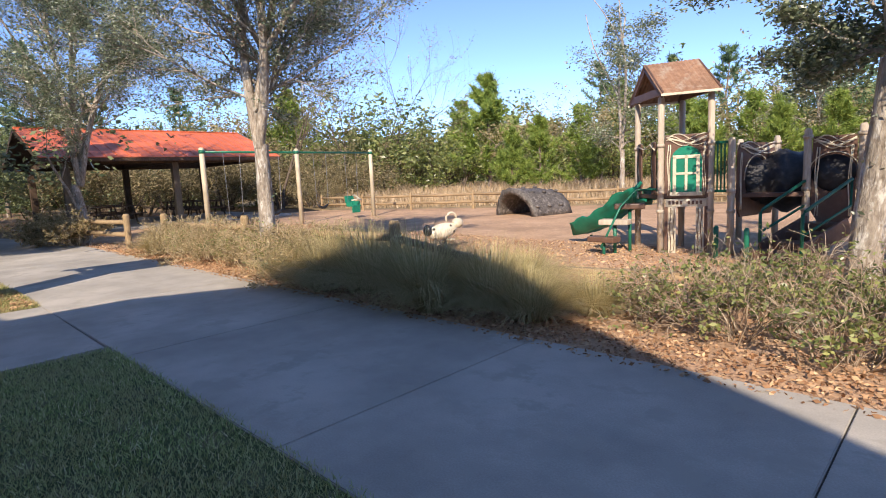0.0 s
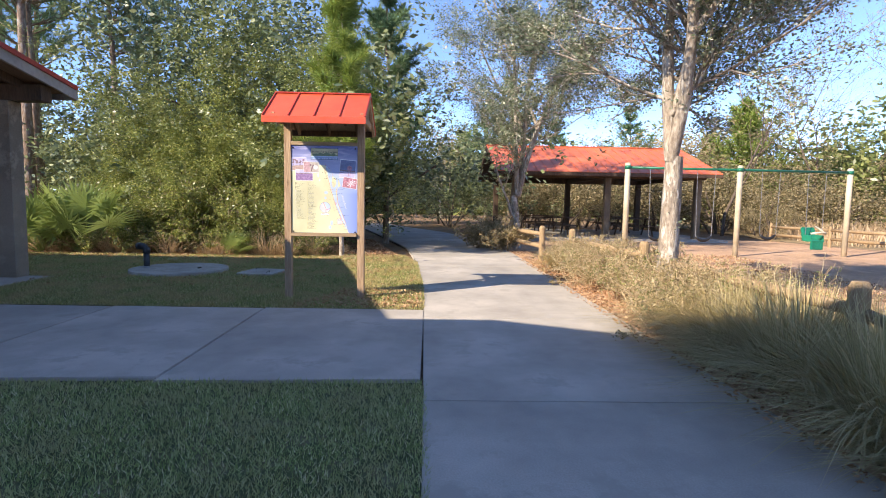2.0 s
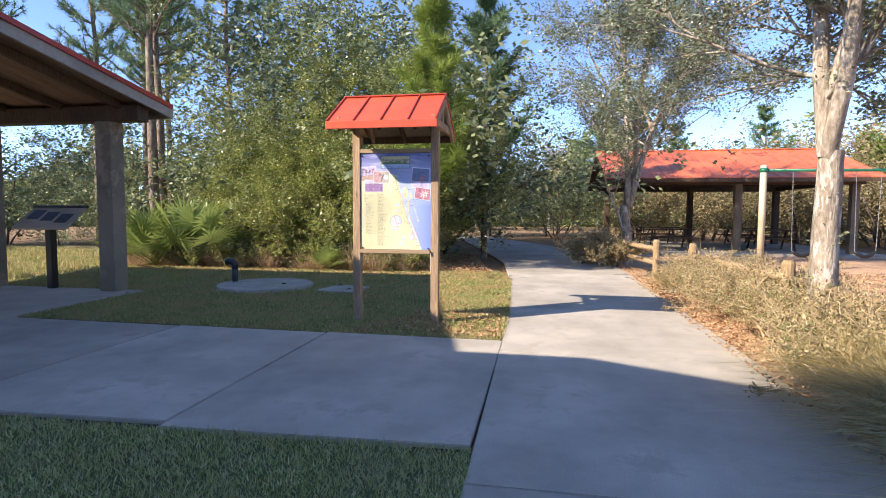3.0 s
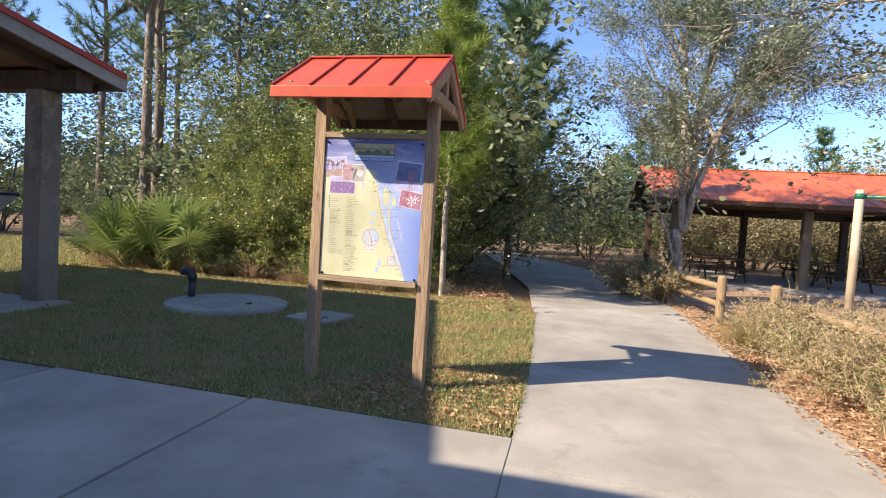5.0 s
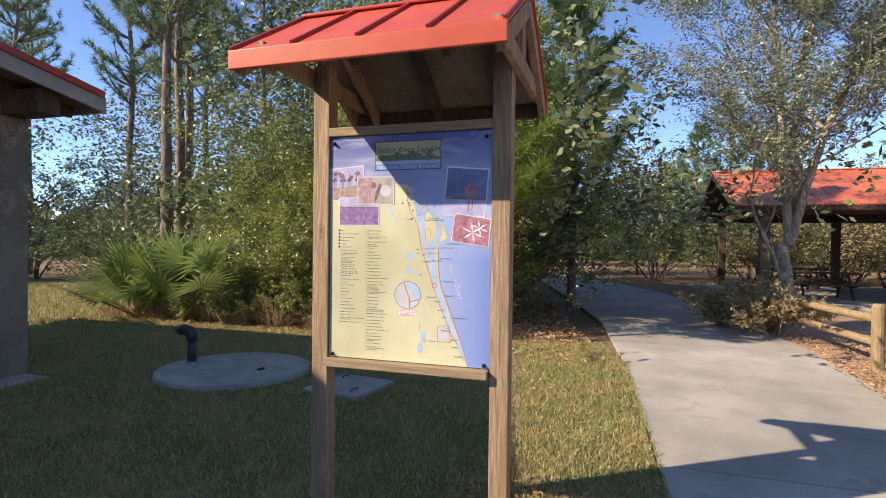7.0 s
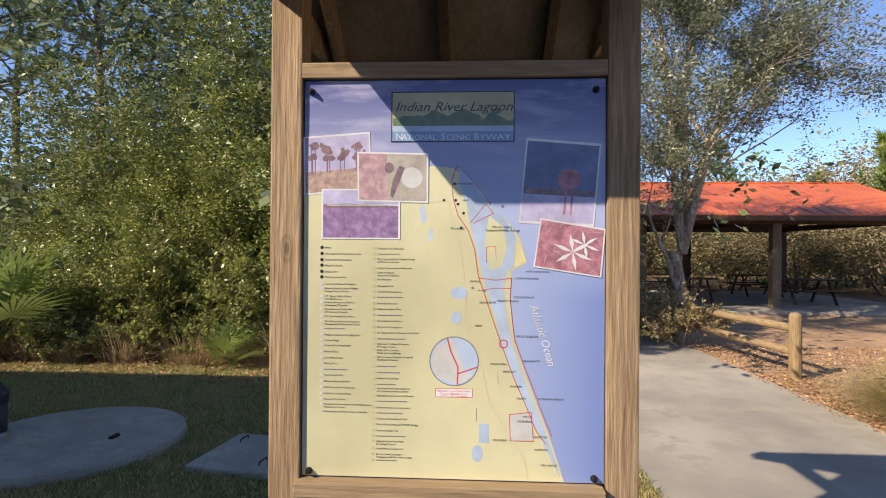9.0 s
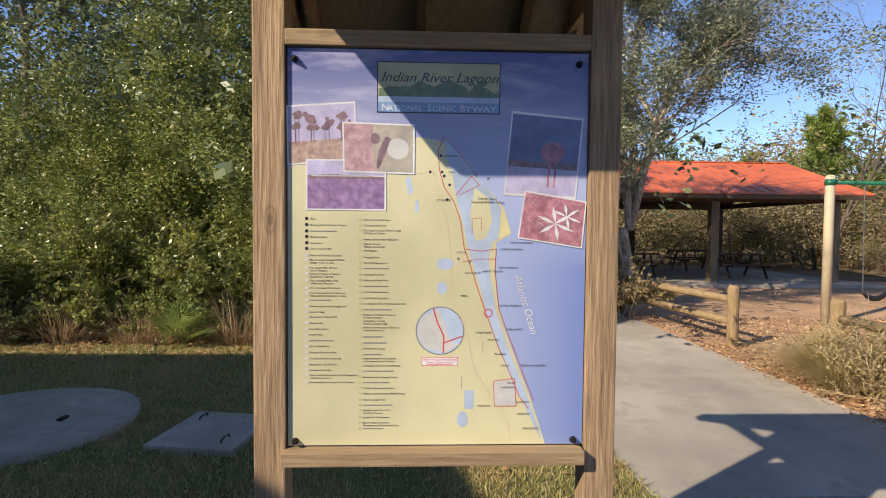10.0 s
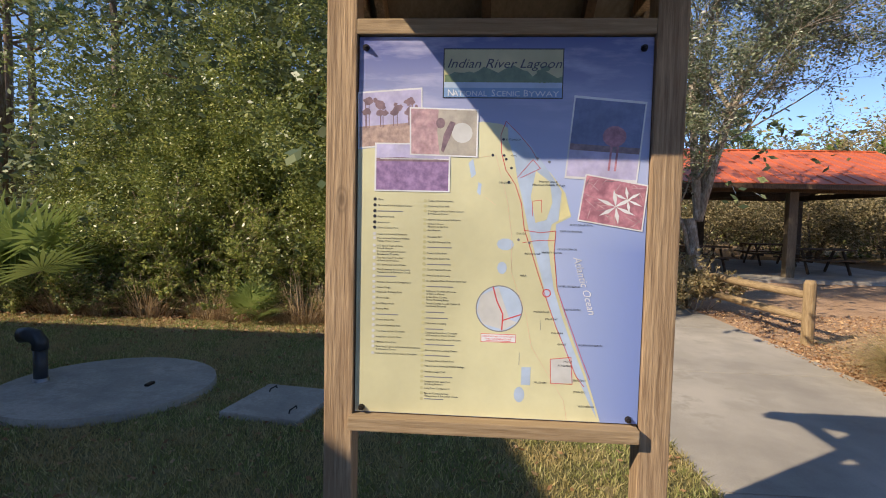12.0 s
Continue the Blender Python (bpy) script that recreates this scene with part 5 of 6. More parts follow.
# brown step pods in front of the slide
for k, (x, y, z) in enumerate(((-3.42, 8.72, 0.74), (-3.55, 8.45, 0.50), (-3.62, 8.2, 0.24))):
    st = part("step", box_bm((-0.24, -0.12, z - 0.05), (0.24, 0.12, z + 0.04), 0.02, pose(x, y, 0, 0, 0, 24 - 14 * k)), BROWN_PANEL if k != 1 else LOG_POST, play)
    tube_part("step_leg", [([Vector((x, y, -0.1)), Vector((x, y, z))], [0.028, 0.028])], GREEN_METAL, st, sides=8)
tube_part("grab_rail", [([Vector((-3.62, 8.1, 0.1)), Vector((-3.45, 8.45, 0.75)), Vector((-3.3, 8.7, 1.0)), Vector((-3.0, 8.78, 1.0))], [0.018] * 4)], GREEN_METAL, play, sides=8)
# short green barrier to the second deck
BR, P2, P3, P4, P5 = Vector((-1.96, 9.0, 0)), Vector((-2.38, 10.9, 0)), Vector((-1.83, 11.0, 0)), Vector((-1.09, 9.45, 0)), Vector((-0.46, 9.5, 0))
for q, h in ((BR, 1.74), (P2, 1.78), (P3, 1.80), (P4, 1.80), (P5, 1.82)):
    log_post(q.x, q.y, h)
mb, wb = facing(tower_point(1.02, 0.03, 0)[:2], BR[:2])
bar = part("barrier", box_bm((0.03, 1.66, -0.012), (wb - 0.03, 1.70, 0.012), 0.004, mb), GREEN_METAL, play)
part("barrier_foot", box_bm((0.03, 0.93, -0.012), (wb - 0.03, 0.97, 0.012), 0.004, mb), GREEN_METAL, bar)
for k in range(5):
    x = 0.05 + (wb - 0.1) * k / 4
    part("baluster", box_bm((x - 0.009, 0.97, -0.009), (x + 0.009, 1.66, 0.009), 0.0, mb), GREEN_METAL, bar)
part("deck", beam_bm((-2.15, 9.5, 0.87), (-1.2, 9.75, 0.87), 0.9, 0.06, 0.005), BROWN_PANEL, play)


def hole_panel(a, b, z0, z1, r, zc, label):
    m, w = facing(a[:2], b[:2])
    bm = bmesh.new()
    n = 28
    ring, out = [], []
    for i in range(n):
        an = 2 * math.pi * i / n
        cx, cz = math.cos(an), math.sin(an)
        k = min(w / 2 / max(abs(cx), 1e-6), (z1 - zc) / max(cz, 1e-6) if cz > 0 else (zc - z0) / max(-cz, 1e-6))
        ring.append(bm.verts.new(m @ Vector((w / 2 + r * cx, zc + r * cz, -0.015))))
        out.append(bm.verts.new(m @ Vector((w / 2 + k * cx, zc + k * cz, -0.015))))
    fs = [bm.faces.new((ring[i], ring[(i + 1) % n], out[(i + 1) % n], out[i])) for i in range(n)]
    e = bmesh.ops.extrude_face_region(bm, geom=fs)
    for v in e["geom"]:
        if isinstance(v, bmesh.types.BMVert):
            v.co += m.to_3x3() @ Vector((0, 0, 0.03))
    bmesh.ops.recalc_face_normals(bm, faces=bm.faces)
    ob = part("tunnel_panel", bm, BROWN_PANEL, play, label)
    vine_top(m, w, z0 + 0.1, z1, ob)
    strip(m, [(w / 2 + (r + 0.035) * math.cos(i * 0.2618), zc + (r + 0.035) * math.sin(i * 0.2618)) for i in range(13)], 0.008, CREAM, ob)
    return ob


hole_panel(BR + Vector((0.07, 0.03, 0)), Vector((-1.65, 10.05, 0)), 0.55, 1.66, 0.34, 1.1, "brown panel with cream vines round the tunnel")
hole_panel(P4 + Vector((0.06, 0, 0)), P5 + Vector((-0.06, 0, 0)), 0.45, 1.68, 0.26, 1.16, "brown panel with round opening and cream vines")
bm = bmesh.new()
rings = []
for k in range(13):
    q = k / 12
    c = Vector((-2.1, 9.86, 1.05)).lerp(Vector((-1.12, 10.0, 1.07)), q)
    rr = 0.44 + 0.06 * math.sin(q * 12) * math.sin(q * 3.14)
    d = Vector((0.95, 0.2, 0.04)).normalized()
    u = d.cross(Vector((0, 0, 1))).normalized()
    v = u.cross(d)
    rings.append([bm.verts.new(c + (u * math.cos(a * 0.3142) + v * math.sin(a * 0.3142)) * (rr + 0.02 * math.sin(a * 1.7 + k))) for a in range(20)])
for a, b in zip(rings, rings[1:]):
    for i in range(20):
        bm.faces.new((a[i], a[(i + 1) % 20], b[(i + 1) % 20], b[i]))
bmesh.ops.recalc_face_normals(bm, faces=bm.faces)
part("tunnel", bm, TUNNEL, play, "black moulded crawl tunnel", smooth=True)
tube_part("tunnel_end", [([Vector((-0.78, 9.52, 1.16)), Vector((-0.84, 9.9, 1.12)), Vector((-1.05, 10.2, 1.08))], [0.27, 0.33, 0.3])], TUNNEL, play, "black tunnel mouth behind the round opening", sides=20)
# ramp of brown steps with green handrails
lo, hi = Vector((-1.18, 8.45, 0.08)), Vector((-0.80, 9.3, 0.40))
for k in range(4):
    c = lo.lerp(hi, k / 3)
    part("ramp_step", box_bm((-0.30, -0.17, -0.08), (0.30, 0.17, 0.07), 0.02, Matrix.Translation(c) @ Matrix.Rotation(radians(-29), 4, "Z")), BROWN_PANEL, play, "brown moulded step")
for s in (-1, 1):
    sd = Vector((0.87, -0.49, 0)) * 0.3 * s
    part("ramp_side", beam_bm(lo + sd + Vector((0, 0, 0.05)), hi + sd + Vector((0, 0, 0.05)), 0.05, 0.24, 0.015), BROWN_PANEL, play)
    a, b = lo + sd * 1.08, hi + sd * 1.08
    rail = tube_part("handrail", [([a + Vector((0, 0, -0.15)), a + Vector((0, 0, 0.58)), a + Vector((0.02, 0.03, 0.62)), b + Vector((0, 0, 0.68))], [0.022] * 4)], GREEN_METAL, play, sides=10)
    tube_part("mid_rail", [([a + Vector((0, 0, 0.3)), b + Vector((0, 0, 0.32)), b + Vector((0, 0, 0.68))], [0.018] * 3)], GREEN_METAL, rail, sides=8)
for x, y in ((-2.02, 8.55), (-1.56, 8.35)):
    tube_part("bollard", [([Vector((x, y, -0.1)), Vector((x, y, 0.44)), Vector((x, y, 0.47))], [0.036, 0.036, 0.02])], GREEN_METAL, play, sides=12)
tube_part("small_slide", [([Vector((0.30, 7.9, 0.55)), Vector((0.26, 7.6, 0.3)), Vector((0.24, 7.2, 0.12))], [0.16, 0.17, 0.16])], GREEN_PLASTIC, play, "green slide lip", sides=12)

# ---- climbing arch ----
arch = thing("climbing_arch", "dark grey moulded rock tunnel on the mulch", "climbing rock", (-10.2, 14.5, -0.05), -12)
bm = bmesh.new()
rings = []
for k in range(9):
    y = 1.7 * k / 8
    ring = []
    for i in range(15):
        a = math.pi * i / 14
        w = 0.95 + 0.08 * math.sin(k * 1.3 + i) * math.sin(a)
        ring.append((w * math.cos(a), y + 0.1 * math.cos(a * 2), 0.95 * (1 - 0.12 * k / 8) * math.sin(a) + 0.03 * math.sin(3 * i + k)))
    rings.append(ring)
vo = [[bm.verts.new(p) for p in r] for r in rings]
vi = [[bm.verts.new((p[0] * 0.82, p[1], p[2] * 0.82)) for p in r] for r in rings]
for k in range(8):
    for i in range(14):
        bm.faces.new((vo[k][i], vo[k][i + 1], vo[k + 1][i + 1], vo[k + 1][i]))
        bm.faces.new((vi[k][i + 1], vi[k][i], vi[k + 1][i], vi[k + 1][i + 1]))
for k in (0, 8):
    for i in range(14):
        bm.faces.new((vo[k][i], vi[k][i], vi[k][i + 1], vo[k][i + 1]))
for i in (0, 14):
    for k in range(8):
        bm.faces.new((vo[k][i], vo[k + 1][i], vi[k + 1][i], vi[k][i]))
bmesh.ops.recalc_face_normals(bm, faces=bm.faces)
part("shell", bm, ROCK, arch, smooth=True)
for k in range(10):
    a = math.pi * (0.12 + 0.2 * (k % 4))
    y = 0.3 + 0.13 * k
    bm = bmesh.new()
    bmesh.ops.create_icosphere(bm, subdivisions=1, radius=0.07, matrix=Matrix.Translation((0.97 * math.cos(a), y, 0.93 * math.sin(a))) @ Matrix.Diagonal((1, 1.3, 0.7, 1)))
    part("hand_hold", bm, ROCK, arch, smooth=True)

# ---- spring rider ----
SPOTS, t, b = nodes_of("cream_with_dark_patches")
ns = add(t, "ShaderNodeTexVoronoi", Scale=9.0)
t.links.new(coords(t), ns.inputs["Vector"])
t.links.new(ramp(t, ns.outputs["Distance"], ((0.26, (0.02, 0.018, 0.016)), (0.30, (0.72, 0.64, 0.48)))), b.inputs["Base Color"])
b.inputs["Roughness"].default_value = 0.4
rider = thing("spring_rider", "cream ride-on toy with dark patches on a spring", "spring rider", (-6.55, 7.45, 0), 78)


def blob(c, s, rz=0.0, ry=0.0):
    bm = bmesh.new()
    bmesh.ops.create_uvsphere(bm, u_segments=16, v_segments=10, radius=1.0, matrix=Matrix.Translation(c) @ Matrix.Rotation(radians(ry), 4, "Y") @ Matrix.Diagonal((*s, 1)))
    return bm


part("body", blob((0, 0, 0.34), (0.34, 0.13, 0.15), ry=-8), SPOTS, rider, smooth=True)
part("head", blob((0.36, 0, 0.47), (0.12, 0.10, 0.10)), CREAM, rider, smooth=True)
part("rump", blob((-0.33, 0, 0.38), (0.07, 0.11, 0.11)), BLACK, rider, smooth=True)
tube_part("grip", [([Vector((0.22 + 0.12 * math.cos(a), 0, 0.56 + 0.12 * math.sin(a))) for a in [i * 0.45 for i in range(9)]], [0.022] * 9)], CREAM, rider, sides=8)
tube_part("spring", [([Vector((0.07 * math.cos(i * 0.7), 0.07 * math.sin(i * 0.7), -0.02 + 0.22 * i / 50)) for i in range(51)], [0.012] * 51)], BLACK, rider, sides=6)
for s in (-0.16, 0.16):
    part("foot_rest", box_bm((0.02, s - 0.06, 0.17), (0.14, s + 0.06, 0.20), 0.008), CREAM, rider)

edging = thing("landscape_timber", "weathered grey timber edging lying on the mulch", "timber", (0, 0, 0))
part("timber", beam_bm((-3.9, 6.3, 0.02), (-1.0, 6.95, 0.02), 0.13, 0.11, 0.012), WOOD_FENCE_H, edging)


# ---- printing on the map panel ----
def flat_colour(name, c, c2=None, scale=3.0, rough=0.28):
    return surface(name, c, c2 or tuple(x * 0.93 for x in c), rough, 40, scale, 0.0, spec=0.5)


INK = flat_colour("dark_ink", (0.035, 0.035, 0.05))
INK_GREY = flat_colour("grey_ink", (0.24, 0.24, 0.28))
INK_RED = flat_colour("red_ink", (0.72, 0.08, 0.09))
INK_PALE = flat_colour("pale_red_ink", (0.85, 0.62, 0.45))
INK_WHITE = flat_colour("white_ink", (0.86, 0.86, 0.90))
INK_BLUE = flat_colour("blue_ink", (0.25, 0.40, 0.68))
P_WATER = flat_colour("lagoon_print", (0.52, 0.64, 0.84))
P_YELLOW = flat_colour("yellow_print", (0.87, 0.79, 0.42))
P_LAND = flat_colour("cream_print", (0.81, 0.775, 0.50), (0.78, 0.745, 0.48), 1.0)
P_GREY = flat_colour("grey_print", (0.66, 0.66, 0.66))
P_PINK = flat_colour("pink_print", (0.62, 0.28, 0.34), (0.40, 0.16, 0.22), 20)
P_TREE = flat_colour("faded_tree_print", (0.36, 0.24, 0.26), (0.20, 0.13, 0.16), 25)
P_SKY = flat_colour("faded_sky_print", (0.62, 0.58, 0.80), (0.50, 0.46, 0.72), 8)
P_GRASS = flat_colour("faded_meadow_print", (0.60, 0.44, 0.36), (0.44, 0.30, 0.28), 40)
P_BARK = flat_colour("faded_bark_print", (0.68, 0.46, 0.48), (0.44, 0.26, 0.30), 30)
P_BLUR = flat_colour("blurred_print", (0.56, 0.52, 0.44), (0.46, 0.40, 0.36), 12)
P_SEA = flat_colour("violet_water_print", (0.40, 0.26, 0.46), (0.28, 0.17, 0.36), 40)
P_NIGHT = flat_colour("dim_blue_print", (0.20, 0.24, 0.44), (0.14, 0.17, 0.34), 8)
P_GREEN = flat_colour("green_print", (0.20, 0.27, 0.14), (0.14, 0.20, 0.11), 30)
P_STRAW = flat_colour("straw_print", (0.62, 0.58, 0.32))
# sky-blue base with clouds, paler to the lower right where it becomes the sea
BASE, t, b = nodes_of("printed_sky_and_sea")
cv = coords(t, "Object")
sep = t.nodes.new("ShaderNodeSeparateXYZ")
t.links.new(cv, sep.inputs[0])
mr = t.nodes.new("ShaderNodeMapRange")
mr.inputs[1].default_value, mr.inputs[2].default_value = 0.91, 2.10
t.links.new(sep.outputs[2], mr.inputs[0])
grad = ramp(t, mr.outputs[0], ((0.0, (0.17, 0.25, 0.60)), (0.35, (0.31, 0.42, 0.73)), (0.66, (0.43, 0.50, 0.77)), (0.84, (0.34, 0.37, 0.60)), (1.0, (0.10, 0.12, 0.36))))
cl = add(t, "ShaderNodeTexNoise", Scale=3.0, Detail=5.0, Roughness=0.6)
t.links.new(coords(t, "Object", (1, 1.2, 6)), cl.inputs["Vector"])
cf = ramp(t, cl.outputs[0], ((0.48, (0, 0, 0)), (0.72, (1, 1, 1))))
hi_mask = ramp(t, mr.outputs[0], ((0.72, (0, 0, 0)), (0.85, (0.6, 0.6, 0.6))))
cm = mix(t, 1.0, cf, hi_mask, "MULTIPLY")
my = t.nodes.new("ShaderNodeMapRange")
my.inputs[1].default_value, my.inputs[2].default_value = 0.02, 0.37
t.links.new(sep.outputs[1], my.inputs[0])
low_mask = ramp(t, mr.outputs[0], ((0.45, (1, 1, 1)), (0.62, (0, 0, 0))))
deep = mix(t, 1.0, ramp(t, my.outputs[0], ((0.0, (0, 0, 0)), (1.0, (1, 1, 1)))), low_mask, "MULTIPLY")
grad = mix(t, deep, mix(t, ramp(t, mr.outputs[0], ((0.45, (1, 1, 1)), (0.62, (0, 0, 0)))), grad, (0.46, 0.54, 0.78)), (0.20, 0.28, 0.62))
t.links.new(mix(t, cm, grad, (0.66, 0.64, 0.84)), b.inputs["Base Color"])
b.inputs["Roughness"].default_value = 0.28
panel.data.materials.clear()
panel.data.materials.append(BASE)


def uv(x, y, lift):
    """A place on the panel from the sheet's own grid (508 to 1043 across, 131 to 839 down), lift in millimetres."""
    return Vector((-0.004 + lift * 0.001, -0.532 + 0.902 * (x - 508) / 535, 2.104 - 1.195 * (y - 131) / 708))


def sheet(name, shapes, parent=panel, label=""):
    """Flat printed shapes as one mesh: (points, material, lift)."""
    bm = bmesh.new()
    mats = []
    for pts, mat, lift in shapes:
        if mat not in mats:
            mats.append(mat)
        f = bm.faces.new([bm.verts.new(uv(x, y, lift)) for x, y in pts])
        f.normal_update()
        if f.normal.x < 0:
            f.normal_flip()
        f.material_index = mats.index(mat)
    bmesh.ops.triangulate(bm, faces=[f for f in bm.faces if len(f.verts) > 4])
    return part(name, bm, mats, parent, label)


def rect(x0, y0, x1, y1):
    return [(x0, y0), (x1, y0), (x1, y1), (x0, y1)]


def disc(x, y, r, n=24, q=1.0):
    return [(x + r * math.cos(6.2832 * i / n), y + r * q * math.sin(6.2832 * i / n)) for i in range(n)]


def line(pts, w, mat, lift):
    out = []
    for (x0, y0), (x1, y1) in zip(pts, pts[1:]):
        l = math.hypot(x1 - x0, y1 - y0) + 1e-6
        nx, ny = -(y1 - y0) / l * w / 2, (x1 - x0) / l * w / 2
        ex, ey = (x1 - x0) / l * w * 0.3, (y1 - y0) / l * w * 0.3
        out.append(([(x0 + nx - ex, y0 + ny - ey), (x1 + nx + ex, y1 + ny + ey), (x1 - nx + ex, y1 - ny + ey), (x0 - nx - ex, y0 - ny - ey)], mat, lift))
        lift += 0.004
    return out


coast = [(880, 470), (879, 520), (884, 575), (893, 615), (908, 655), (925, 700), (945, 750), (962, 800), (974, 838)]
land = [(508, 338), (560, 332), (610, 300), (690, 292), (740, 284), (775, 288), (800, 304), (835, 342), (872, 382), (895, 412), (907, 455)] + coast + [(508, 838)]
sheet("land_print", [(land, P_LAND, 0.35)], label="cream printed land with map")
water = [(786, 284), (800, 300), (826, 322), (848, 352), (872, 385), (888, 410), (884, 462), (872, 470), (866, 500), (872, 545), (880, 590), (896, 640), (915, 690), (938, 745), (958, 800), (968, 832),
         (955, 808), (936, 768), (912, 722), (888, 665), (868, 610), (854, 560), (842, 520), (830, 480), (818, 430), (806, 385), (800, 350), (788, 318)]
shapes = [(water, P_WATER, 0.6), ([(840, 372), (866, 392), (872, 430), (862, 462), (842, 468), (832, 420)], P_LAND, 0.75), ([(888, 402), (906, 452), (884, 464), (890, 430)], P_YELLOW, 0.75),
          (disc(788, 509, 16, 10, 0.7), P_WATER, 0.7), (disc(783, 553, 9, 10, 1.3), P_WATER, 0.7), (rect(825, 739, 842, 773), P_WATER, 0.7), (disc(822, 792, 10, 12, 1.5), P_WATER, 0.7),
          ([(878, 722), (918, 718), (921, 766), (880, 768)], P_GREY, 0.7), ([(716, 360), (724, 352), (730, 380), (722, 388)], P_WATER, 0.6), ([(735, 395), (741, 398), (739, 420), (733, 414)], P_WATER, 0.6)]
sheet("water_print", shapes, label="pale blue printed lagoon and lakes")
routes = []
for pts, w, mat in (([(783, 283), (774, 308), (776, 340), (785, 372), (803, 398), (815, 432), (822, 480), (836, 520), (850, 562), (868, 612), (886, 660), (905, 702), (926, 752), (942, 772)], 2.4, INK_RED),
                    ([(783, 283), (806, 305), (830, 332), (843, 354)], 2.0, INK_RED), ([(806, 386), (834, 352), (848, 368), (812, 386)], 2.0, INK_RED), ([(822, 482), (852, 486), (880, 482), (878, 520), (886, 590), (900, 628)], 2.2, INK_RED),
                    ([(836, 455), (836, 428), (852, 426), (853, 448)], 1.8, INK_RED), ([(878, 722), (916, 717), (920, 768), (880, 768), (878, 722)], 2.2, INK_RED), ([(820, 505), (850, 500), (878, 500)], 1.8, INK_RED),
                    ([(900, 628), (916, 668), (936, 720), (952, 758)], 2.0, INK_RED), ([(766, 345), (790, 430), (800, 500), (800, 560), (830, 640), (842, 700), (880, 760), (905, 800), (912, 838)], 1.5, INK_PALE),
                    ([(745, 420), (768, 436)], 1.0, INK_PALE), ([(730, 350), (766, 345)], 1.0, INK_PALE), ([(857, 650), (858, 668)], 1.0, INK_GREY), ([(820, 712), (820, 735)], 1.4, INK_GREY)):
    routes += line(pts, w * 0.52, mat, 0.95)
routes += [(disc(867, 598, 8, 16), INK_RED, 0.85), (disc(867, 598, 6, 16), P_WATER, 0.9)]
for x, y in ((779, 316), (781, 345), (785, 352), (795, 368), (791, 394), (842, 350), (864, 356), (760, 345), (812, 500), (832, 505)):
    routes.append((disc(x, y, 2.6, 8), INK if x < 800 else INK_GREY, 1.0))
sheet("route_print", routes, label="red printed scenic route lines")
sheet("inset_print", [(disc(780, 630, 44, 40), INK_GREY, 0.7), (disc(780, 630, 42, 40), P_WATER, 0.85),
                      ([(745, 606), (778, 590), (800, 650), (815, 655), (790, 670), (750, 660), (739, 636)], P_GREY, 1.0)] + line([(768, 590), (775, 615), (787, 640), (786, 670)], 2.4, INK_RED, 1.1) + line([(787, 652), (820, 640)], 2.2, INK_RED, 1.15),
      label="round inset map printed in blue")
sheet("caption_print", [(rect(747, 678, 813, 694), INK_RED, 0.7), (rect(748, 679, 812, 693), INK_WHITE, 0.8), (rect(757, 691, 803, 692), INK_RED, 0.9)])


def quad_point(c, s, q):
    (x0, y0), (x1, y1), (x2, y2), (x3, y3) = c
    a = (x0 + (x1 - x0) * s, y0 + (y1 - y0) * s)
    d = (x3 + (x2 - x3) * s, y3 + (y2 - y3) * s)
    return a[0] + (d[0] - a[0]) * q, a[1] + (d[1] - a[1]) * q


def photo(label, corners, lift, items):
    """A white-edged printed photo; items in its own unit square."""
    shapes = [(corners, INK_WHITE, lift)]
    for k, (pts, mat) in enumerate(items):
        pts = [(0.022 + 0.956 * min(max(x, 0), 1), 0.03 + 0.94 * min(max(y, 0), 1)) for x, y in pts]
        shapes.append(([quad_point(corners, x, y) for x, y in pts], mat, lift + 0.12 + 0.012 * k))
    return sheet("photo", shapes, label=label)


pr = random.Random(4)
items = [(rect(0, 0, 1, 0.62), P_SKY), (rect(0, 0.62, 1, 1), P_GRASS)]
for k in range(26):
    x, y, r_ = pr.uniform(0.05, 0.95), pr.uniform(0.12, 0.42), pr.uniform(0.03, 0.075)
    items.append(([(x + r_ * (0.7 + 0.5 * pr.random()) * math.cos(a * 0.7), y + 1.1 * r_ * (0.6 + 0.5 * pr.random()) * math.sin(a * 0.7)) for a in range(9)], P_TREE))
    if k % 2:
        items.append((rect(x - 0.006, y, x + 0.006, 0.66), P_TREE))
photo("faded printed photo of pine flatwoods", [(506, 232), (627, 223), (630, 325), (508, 337)], 1.2, items)
items = [(rect(0, 0, 1, 0.30), P_SKY), (rect(0, 0.36, 1, 1), P_SEA), ([(0, 0.3), (0.35, 0.28), (1, 0.33), (1, 0.37), (0, 0.37)], P_TREE), (rect(0.05, 0.3, 0.8, 0.325), P_GREY)]
photo("violet printed photo of open water and bridge", rect(540, 325, 682, 415), 1.9, items)
items = [(rect(0, 0, 1, 1), P_BLUR), ([(0, 0), (0.42, 0), (0.40, 0.5), (0.44, 1), (0, 1)], P_BARK), (disc(0.45, 0.30, 0.07, 12, 1.7), P_TREE), (disc(0.78, 0.5, 0.16, 16, 1.4), P_GREY),
         ([(0.46, 0.9), (0.5, 0.55), (0.6, 0.25), (0.68, 0.28), (0.6, 0.6), (0.5, 0.95)], P_TREE)]
photo("pinkish printed photo of a tree trunk", [(604, 259), (732, 262), (732, 350), (606, 347)], 2.6, items)
